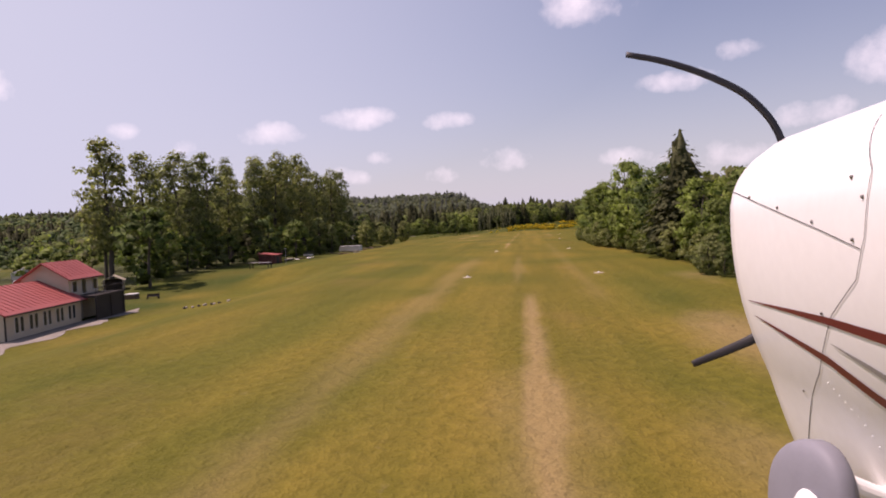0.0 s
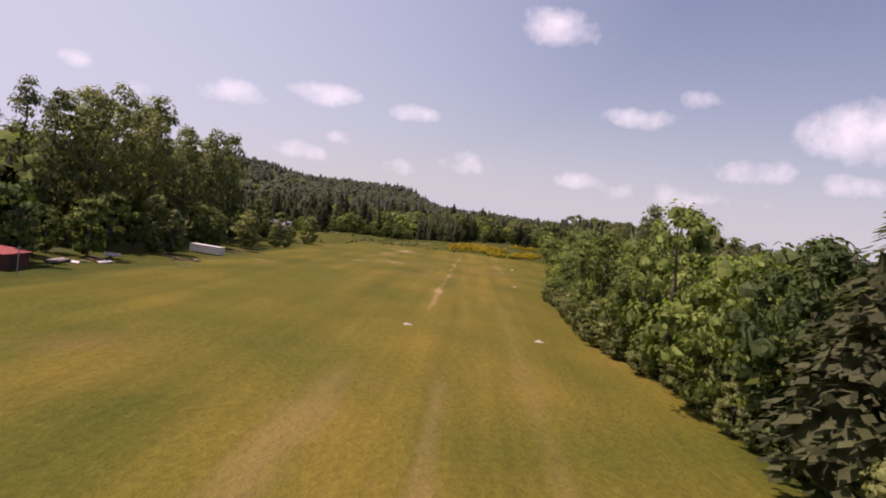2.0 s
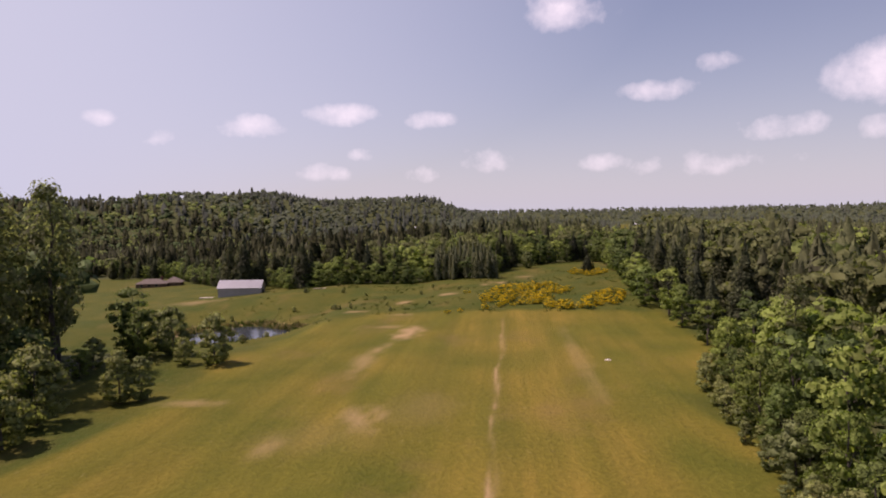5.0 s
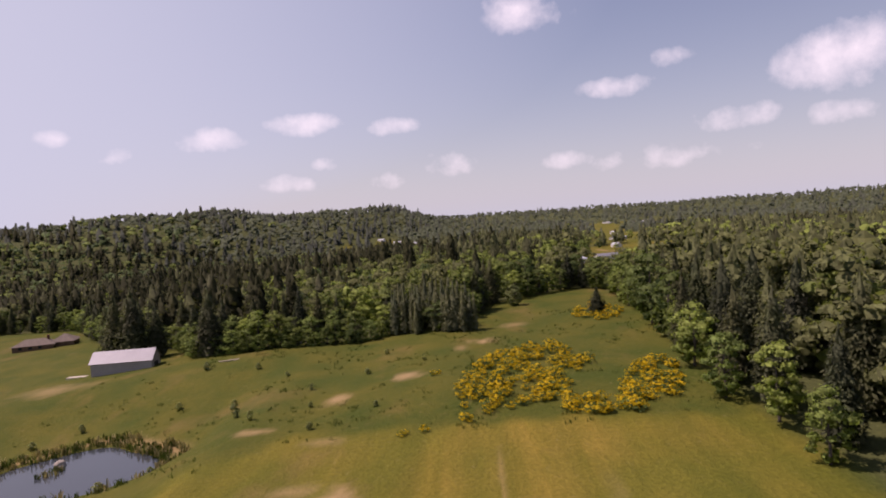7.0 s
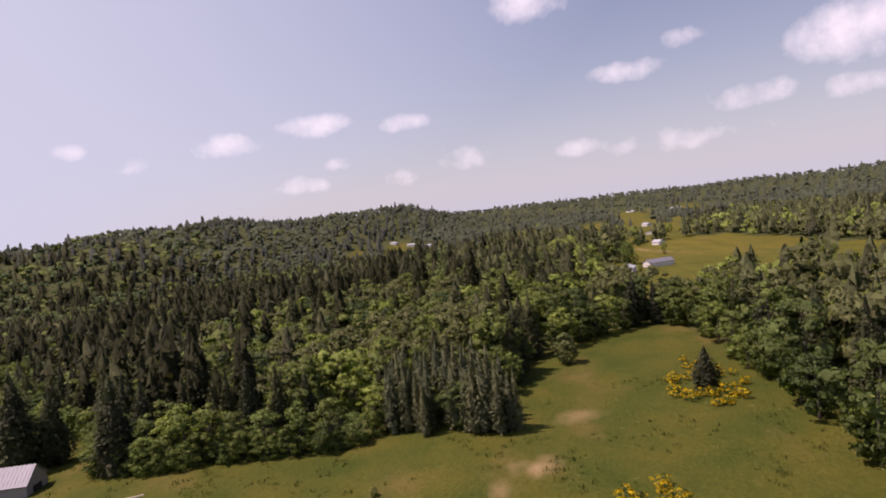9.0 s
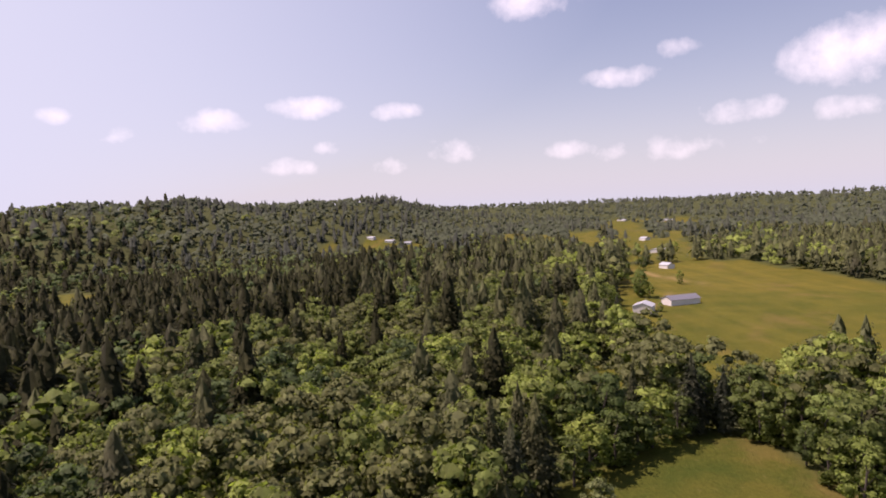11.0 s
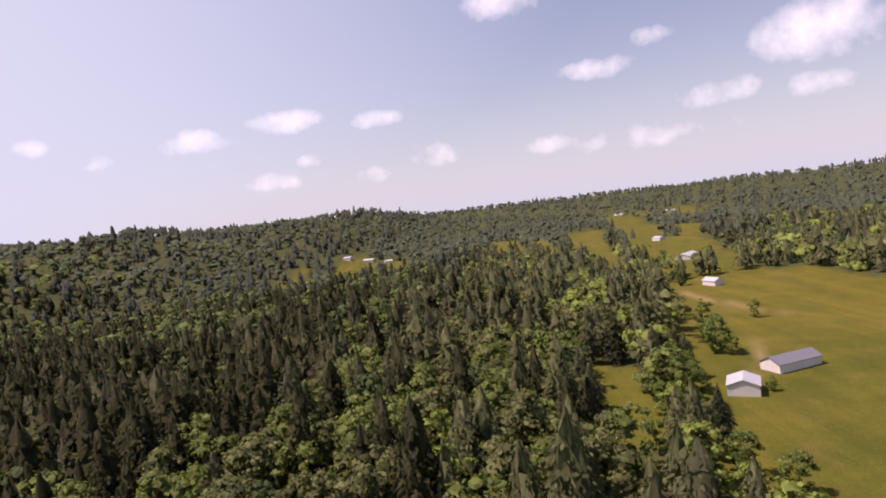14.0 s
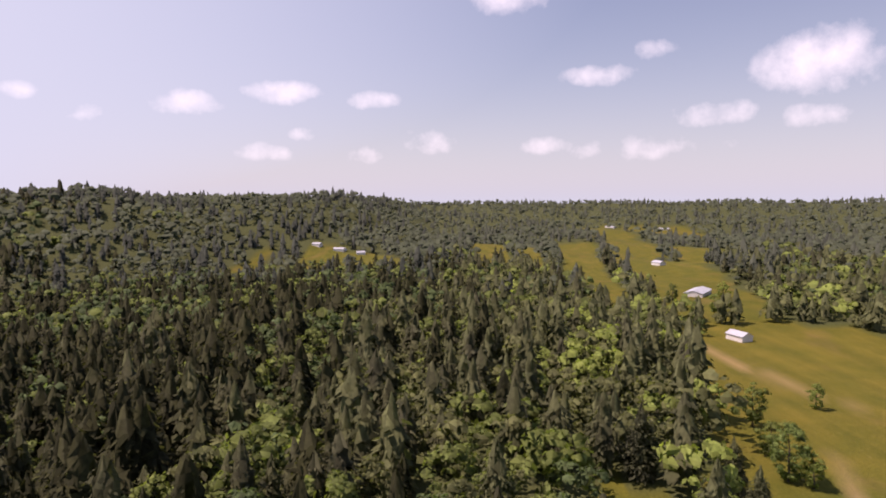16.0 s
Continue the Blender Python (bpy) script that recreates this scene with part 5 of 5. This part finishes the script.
# things on the lawn by the house
crate = thing("wooden_tub", "square wooden tub with a white cover on the lawn", "tub", -75.5, 109, 12)
part("tub", solid((-1.0, 1.0, -1.0, 1.0, -0.05, 0.85), bevel=0.04), BROWN_WOOD, crate)
part("cover", solid((-1.06, 1.06, -1.06, 1.06, 0.86, 1.02), bevel=0.04), WHITE_PAINT, crate)
bench = thing("garden_bench", "dark wooden garden bench with a tall end post", "bench", -70.5, 108, 20)
part("seat", solid((-1.1, 1.1, -0.35, 0.35, 0.42, 0.5)), DARK_WOOD, bench)
part("backrest", solid((-1.1, 1.1, 0.3, 0.36, 0.5, 0.95)), DARK_WOOD, bench)
for x in (-0.95, 0.95):
    part("leg", solid((x - 0.08, x + 0.08, -0.3, 0.3, -0.05, 0.42)), DARK_WOOD, bench)
part("post", solid((1.1, 1.2, -0.05, 0.05, -0.1, 1.25)), DARK_WOOD, bench)
for k in range(11):
    x, y = -55.0 + 0.5 * k + rng.uniform(-0.35, 0.35), 92.5 + 0.46 * k + rng.uniform(-0.9, 0.9)
    e = thing("garden_stone", "rough pale stone in a loose row on the lawn", "stone", x, y, float(rng.uniform(0, 360)), "stones on the lawn")
    bm = bmesh.new()
    bmesh.ops.create_icosphere(bm, subdivisions=2, radius=0.28)
    for v in bm.verts:
        v.co *= 1 + 0.35 * noise.noise(v.co * 3 + Vector((k * 5, 0, 0)))
        v.co.z = max(-0.1, v.co.z * 0.8 + 0.1)
    part("rock", bm, STONE if k % 3 else DARK_WOOD, e)

# a small open-fronted shed behind the house, a post by the red shed
hut = thing("open_shed", "small tan shed with an open dark front", "shed", -90, 124, 30)
for x in (-1.9, 1.9):
    part("side_wall", solid((x - 0.08, x + 0.08, -1.6, 1.6, -0.3, 2.3)), WALL_CREAM, hut)
part("back_wall", solid((-1.82, 1.82, 1.44, 1.6, -0.3, 2.3)), DARK_WOOD, hut)
part("roof", gable(-1.9, 1.9, -1.6, 1.6, 2.32, 3.3, 0.4), PALE_WOOD, hut)
post = thing("marker_post", "slim weathered post with a pale top", "post", -71, 176, 0)
part("shaft", solid((-0.06, 0.06, -0.06, 0.06, -0.4, 4.6)), WALL_GREY, post)
part("crossbar", solid((-0.3, 0.3, -0.04, 0.04, 4.6, 4.7)), WHITE_PAINT, post)

# white campers parked behind the house
for x, y, turn in ((-128, 140, 35), (-137, 152, 50), (-113, 125, 20)):
    e = thing("camper_trailer", "white camper trailer parked among bushes", "camper", x, y, turn, "parked campers")
    part("body", solid((-1.15, 1.15, -3.0, 3.0, 0.6, 2.9), bevel=0.25), WHITE_PAINT, e)
    part("window", solid((1.15, 1.17, -1.6, 0.2, 1.5, 2.2)), DARK_GLASS, e)
    for s_ in (-1, 1):
        bm = bmesh.new()
        bmesh.ops.create_cone(bm, segments=20, radius1=0.36, radius2=0.36, depth=0.22, cap_ends=True, matrix=pose(s_ * 1.0, 0, 0.36, 0, 90, 0))
        part("wheel", bm, RUBBER, e)

# pond: boulder and reeds
e = thing("pond_boulder", "pale boulder standing in the pond", "boulder", -101, 415.5, 30, z=WATER_Z)
bm = bmesh.new()
bmesh.ops.create_icosphere(bm, subdivisions=3, radius=1.3)
for v in bm.verts:
    v.co *= 1 + 0.3 * noise.noise(v.co * 1.1)
    v.co.z = v.co.z * 0.9 + 0.2
part("rock", bm, STONE, e)


def tufts(name, label, spots, height, spread, blades, mat, category):
    """Bunches of upright blades in one mesh; spots: x, y, z, size."""
    quads_ = []
    for x, y, z, s_ in spots:
        for _ in range(blades):
            a, d = rng.uniform(0, 6.283), rng.uniform(0, spread) * s_
            px_, py_ = x + d * math.cos(a), y + d * math.sin(a)
            h = height * s_ * rng.uniform(0.6, 1.2)
            b = rng.uniform(0, 6.283)
            w, lean = 0.10 * s_ * height, 0.3 * h
            ca, sa = math.cos(b), math.sin(b)
            quads_.append([(px_ - w * sa, py_ + w * ca, z - 0.05), (px_ + w * sa, py_ - w * ca, z - 0.05), (px_ + w * 0.5 * sa + lean * ca, py_ - w * 0.5 * ca + lean * sa, z + h), (px_ - w * 0.6 * sa + lean * 0.7 * ca, py_ + w * 0.6 * ca + lean * 0.7 * sa, z + h * 0.85)])
    ob = new(name, quad_mesh(name, np.array(quads_) * PLAN, mat))
    return tagged(ob, label, category, kind="stuff")


spots = []
for k in range(280):
    a = rng.uniform(0, 6.283)
    d = 1.0
    while pond_far(-96.5 + d * math.cos(a), 409 + d * math.sin(a)) < 1.03 + 0.25 * (k % 3) * 0.5:
        d += 0.3
    x, y = -96.5 + d * math.cos(a), 409 + d * math.sin(a)
    if math.sin(a) > -0.1 or k % 4 == 0:
        spots.append((x, y, z_at(x, y), rng.uniform(0.7, 1.5)))
spots += [(-100 + rng.uniform(-1.5, 1.5), 411 + rng.uniform(-3, 2), WATER_Z, rng.uniform(0.6, 1.1)) for k in range(9)]
tufts("reeds", "dry straw-coloured reeds round the pond", spots[::2], 1.3, 1.1, 12, DRY_GRASS, "reeds")
tufts("rushes", "green rushes round the pond", spots[1::2], 1.2, 1.2, 14, WEED_GREEN, "rushes")

# rough weeds over the meadow
spots = []
for k in range(2600):
    x, y = rng.uniform(-130, 50), rng.uniform(385, 520)
    if noise.noise((x / 14, y / 14, 2)) > 0.05 and pond_far(x, y) > 1.4 and y < front_y(min(x, 75)) - 2 and (x < -52 or y > 396):
        spots.append((x, y, z_at(x, y), rng.uniform(0.5, 1.5)))
tufts("meadow_weeds", "tussocks of rough green weeds in the meadow", spots, 0.5, 0.8, 9, WEED_GREEN, "weeds")
for x, y, h in ((-92, 474, 2.6), (-73, 468, 2.0), (-60, 455, 1.6), (-48, 436, 1.8), (-44, 420, 1.5), (-56, 414, 2.2), (-35, 446, 1.7), (-20, 452, 1.4), (-33, 470, 1.8), (-66, 430, 2.4), (-62, 421, 2.0), (-70, 440, 1.9), (-28, 414, 1.3), (-40, 404, 1.6),
                (-88, 446, 2.0), (-80, 396, 2.2), (-74, 404, 1.9), (-112, 440, 2.4), (-83, 384, 2.6), (-120, 432, 2.2)):
    WILLOW.plant(x, y, h, t(), 1.3, label="low green shrub in the rough meadow")

# ---------------------------------------------------------------- the aircraft, climbing out at the head of the strip
COWL_PAINT = material("white_gloss_paint", (0.87, 0.87, 0.86), 0.25, spread=0.04, scale=1.5, fine=20, bump=0.0)
MAROON = material("maroon_stripe", (0.16, 0.022, 0.03), 0.3, spread=0.08, scale=2, fine=20, bump=0.0)
GREY_STRIPE = material("grey_stripe", (0.30, 0.29, 0.29), 0.3, spread=0.08, scale=2, fine=20, bump=0.0)
SEAM_DARK = material("panel_gap", (0.10, 0.095, 0.09), 0.8, bump=0.0)
FASTENER = material("steel_fastener", (0.22, 0.21, 0.20), 0.45, metal=0.6, bump=0.0)
GREY_FAIRING = material("grey_fairing", (0.22, 0.22, 0.25), 0.6, spread=0.08, scale=2, fine=12, bump=0.03)
BLADE_BLACK = material("black_blade", (0.035, 0.033, 0.035), 0.5, spread=0.1, bump=0.02)

aircraft = tagged(new("light_aircraft"), "white aircraft nose with maroon stripes, propeller and wheel fairing", "aircraft")
aircraft.matrix_basis = pose(0.04, 0.01, 8.51, 87.57, 0, 7.49) @ pose(0, 0, 0, 0, 0, -2.62) @ pose(0, 0, 0, -90, 0, 0)


def cowl_point(y, v, side=-1, proud=0.0):
    """A point of the cowl's skin: y ahead, v from the top (0) to the keel (1)."""
    a = float(np.interp(y, [0.9, 1.3, 1.8, 2.2, 2.65, 2.78, 2.84, 2.87], [0.55, 0.52, 0.47, 0.43, 0.39, 0.37, 0.32, 0.22])) + proud
    k = float(np.interp(y, [2.65, 2.78, 2.84, 2.87], [1, 0.95, 0.84, 0.6]))
    w = a * (math.sqrt(max(0, 1 - ((0.25 - v) / 0.25) ** 2)) if v < 0.25 else max(0, 1 - ((v - 0.25) / 0.75) ** 2) ** 0.8)
    z = 0.525 - 1.375 * v - 1.5 * max(0.0, v - 0.8) ** 1.2
    return Vector((1.68 - 0.03 * (2.8 - y) + side * w, y, 0.05 + (z - 0.05) * k))


bm = bmesh.new()
rings = []
for y in (0.9, 1.1, 1.3, 1.55, 1.8, 2.0, 2.2, 2.42, 2.65, 2.72, 2.78, 2.81, 2.84, 2.86, 2.87):
    vs = [0.5 - 0.5 * math.cos(math.pi * k / 28) for k in range(29)]
    rings.append([bm.verts.new(cowl_point(y, v, -1)) for v in vs] + [bm.verts.new(cowl_point(y, v, 1)) for v in vs[-2:0:-1]])
for p, q in zip(rings, rings[1:]):
    for j in range(len(p)):
        bm.faces.new((p[j], p[(j + 1) % len(p)], q[(j + 1) % len(p)], q[j]))
bm.faces.new(rings[0])
bm.faces.new(rings[-1])
for f in bm.faces:
    f.smooth = len(f.verts) == 4
cowl = part("cowling", bm, COWL_PAINT, aircraft)


def ribbon(points, widths, proud):
    """A strip laid on the cowl along points (y, v), with half widths in v."""
    bm = bmesh.new()
    line = []
    for (y0, v0), (y1, v1), w0, w1 in zip(points, points[1:], widths, widths[1:]):
        for k in range(8):
            u = k / 8
            line.append((y0 + (y1 - y0) * u, v0 + (v1 - v0) * u, w0 + (w1 - w0) * u))
    line.append((*points[-1], widths[-1]))
    up = []
    for k, (y, v, w) in enumerate(line):
        ya, va = line[max(0, k - 1)][:2]
        yb, vb = line[min(len(line) - 1, k + 1)][:2]
        dy, dv = yb - ya, (vb - va) * 1.375
        n = math.hypot(dy, dv) or 1
        oy, ov = -dv / n * w * 1.375, dy / n * w
        up.append([bm.verts.new(cowl_point(y + s_ * oy, min(0.999, max(0.001, v + s_ * ov)), -1, proud)) for s_ in (-1, 1)])
    for p, q in zip(up, up[1:]):
        bm.faces.new((p[0], p[1], q[1], q[0]))
    return bm


part("upper_stripe", ribbon([(2.66, 0.545), (2.269, 0.55), (1.987, 0.555), (1.724, 0.565), (1.3, 0.58)], [0.001, 0.006, 0.010, 0.012, 0.014], 0.004), MAROON, cowl, "maroon stripe")
part("lower_stripe", ribbon([(2.63, 0.59), (2.344, 0.628), (2.09, 0.663), (1.865, 0.719), (1.4, 0.8)], [0.001, 0.007, 0.012, 0.014, 0.016], 0.004), MAROON, cowl, "maroon stripe")
part("grey_stripe", ribbon([(2.03, 0.612), (1.86, 0.64), (1.72, 0.665), (1.4, 0.71)], [0.001, 0.006, 0.010, 0.014], 0.004), GREY_STRIPE, cowl, "grey stripe")
part("side_seam", ribbon([(2.776, 0.186), (2.259, 0.281), (1.949, 0.337), (1.724, 0.382)], [0.0012] * 4, 0.003), SEAM_DARK, cowl)
part("rear_seam", ribbon([(1.771, 0.095), (1.648, 0.226), (1.695, 0.357), (1.771, 0.447), (1.968, 0.538), (2.212, 0.709), (2.569, 0.899)], [0.0012] * 7, 0.003), SEAM_DARK, cowl)
for y, v in ((2.532, 0.226), (2.259, 0.271), (1.996, 0.317), (1.761, 0.362), (1.752, 0.231), (1.695, 0.276), (2.034, 0.538), (2.438, 0.794)):
    bm = bmesh.new()
    bmesh.ops.create_uvsphere(bm, u_segments=10, v_segments=6, radius=0.006, matrix=Matrix.Translation(cowl_point(y, v, -1, 0.001)))
    part("fastener", bm, FASTENER, cowl)
for k in range(16):
    y, v = 2.18 - 0.02 * k, 0.73 + 0.0135 * k
    bm = bmesh.new()
    bmesh.ops.create_uvsphere(bm, u_segments=6, v_segments=4, radius=0.0028, matrix=Matrix.Translation(cowl_point(y, v, -1, 0.001)))
    part("rivet", bm, COWL_PAINT, cowl)

# propeller: two blades and a hub
prop = part("hub", solid((1.60, 1.80, 2.88, 3.0, -0.02, 0.14), bevel=0.04), GREY_FAIRING, aircraft)
# swept blades: stations across and up from the hub to the tip
for way in (((1.70, 0.06), (1.68, 0.36), (1.632, 0.574), (1.512, 0.714), (1.392, 0.796), (1.11, 0.905), (0.85, 0.946)), ((1.70, 0.06), (1.64, -0.25), (1.534, -0.421), (1.372, -0.492), (1.192, -0.563))):
    bm = bmesh.new()
    rings = []
    # smooth the way between its stations
    at = np.linspace(0, 1, 49)
    rough_at = np.linspace(0, 1, len(way))
    soft_ = [np.convolve(np.pad(np.interp(at, rough_at, [p[i] for p in way]), 4, mode='edge'), np.ones(9) / 9, 'valid') for i in (0, 1)]
    way = list(zip(*soft_))
    for k in range(25):
        u = k / 24
        c = Vector((float(np.interp(u, at, [p[0] for p in way])), 2.95, float(np.interp(u, at, [p[1] for p in way]))))
        d = Vector((float(np.interp(u + 0.04, at, [p[0] for p in way]) - np.interp(u - 0.04, at, [p[0] for p in way])), 0, float(np.interp(u + 0.04, at, [p[1] for p in way]) - np.interp(u - 0.04, at, [p[1] for p in way])))).normalized()
        chord, thick = 0.034 - 0.018 * u, 0.016 * (1 - 0.7 * u) + 0.003
        across = Vector((d.z, 0, -d.x))
        tw = radians(50 - 38 * u)
        flat_, lift = across * math.cos(tw) + Vector((0, 1, 0)) * math.sin(tw), Vector((0, 1, 0)) * math.cos(tw) - across * math.sin(tw)
        rings.append([bm.verts.new(c + flat_ * chord * math.cos(6.283 * j / 10) + lift * thick * math.sin(6.283 * j / 10)) for j in range(10)])
    for p, q in zip(rings, rings[1:]):
        for j in range(10):
            bm.faces.new((p[j], p[(j + 1) % 10], q[(j + 1) % 10], q[j]))
    bm.faces.new(rings[0])
    bm.faces.new(rings[-1])
    for f in bm.faces:
        f.smooth = True
    part("blade", bm, BLADE_BLACK, aircraft)

# streamlined wheel fairing and its leg
bm = bmesh.new()
bmesh.ops.create_uvsphere(bm, u_segments=32, v_segments=18, radius=1.0)
for v_ in bm.verts:
    x, y, z = v_.co
    x, z = math.copysign(abs(x) ** 0.6, x), math.copysign(abs(z) ** 0.75, z)
    v_.co = Vector((1.285 + 0.082 * x * (1.0 - 0.25 * max(0, -y)), 2.12 + 0.22 * y, -0.93 + 0.27 * z * (1 - 0.2 * y)))
for f in bm.faces:
    f.smooth = True
fairing = part("wheel_fairing", bm, GREY_FAIRING, aircraft, "grey wheel fairing")
bm = bmesh.new()
bmesh.ops.create_cone(bm, segments=18, radius1=0.035, radius2=0.05, depth=0.4, cap_ends=True, matrix=pose(1.50, 2.1, -0.86, 0, -70, 0))
part("gear_leg", bm, COWL_PAINT, aircraft)
bm = bmesh.new()
bmesh.ops.create_cone(bm, segments=28, radius1=0.19, radius2=0.19, depth=0.08, cap_ends=True, matrix=pose(1.265, 2.12, -1.12, 0, 90, 0))
bmesh.ops.bevel(bm, geom=bm.edges[:], offset=0.02, segments=2, affect="EDGES")
part("tyre", bm, RUBBER, fairing)
bm = bmesh.new()
bmesh.ops.create_uvsphere(bm, u_segments=20, v_segments=12, radius=1.0)
for v_ in bm.verts:
    x, y, z = v_.co
    v_.co = Vector((1.215 + 0.02 * x, 2.02 + 0.14 * y, -1.0 + 0.2 * z))
for f in bm.faces:
    f.smooth = True
part("side_cover", bm, COWL_PAINT, fairing, "white side cover")
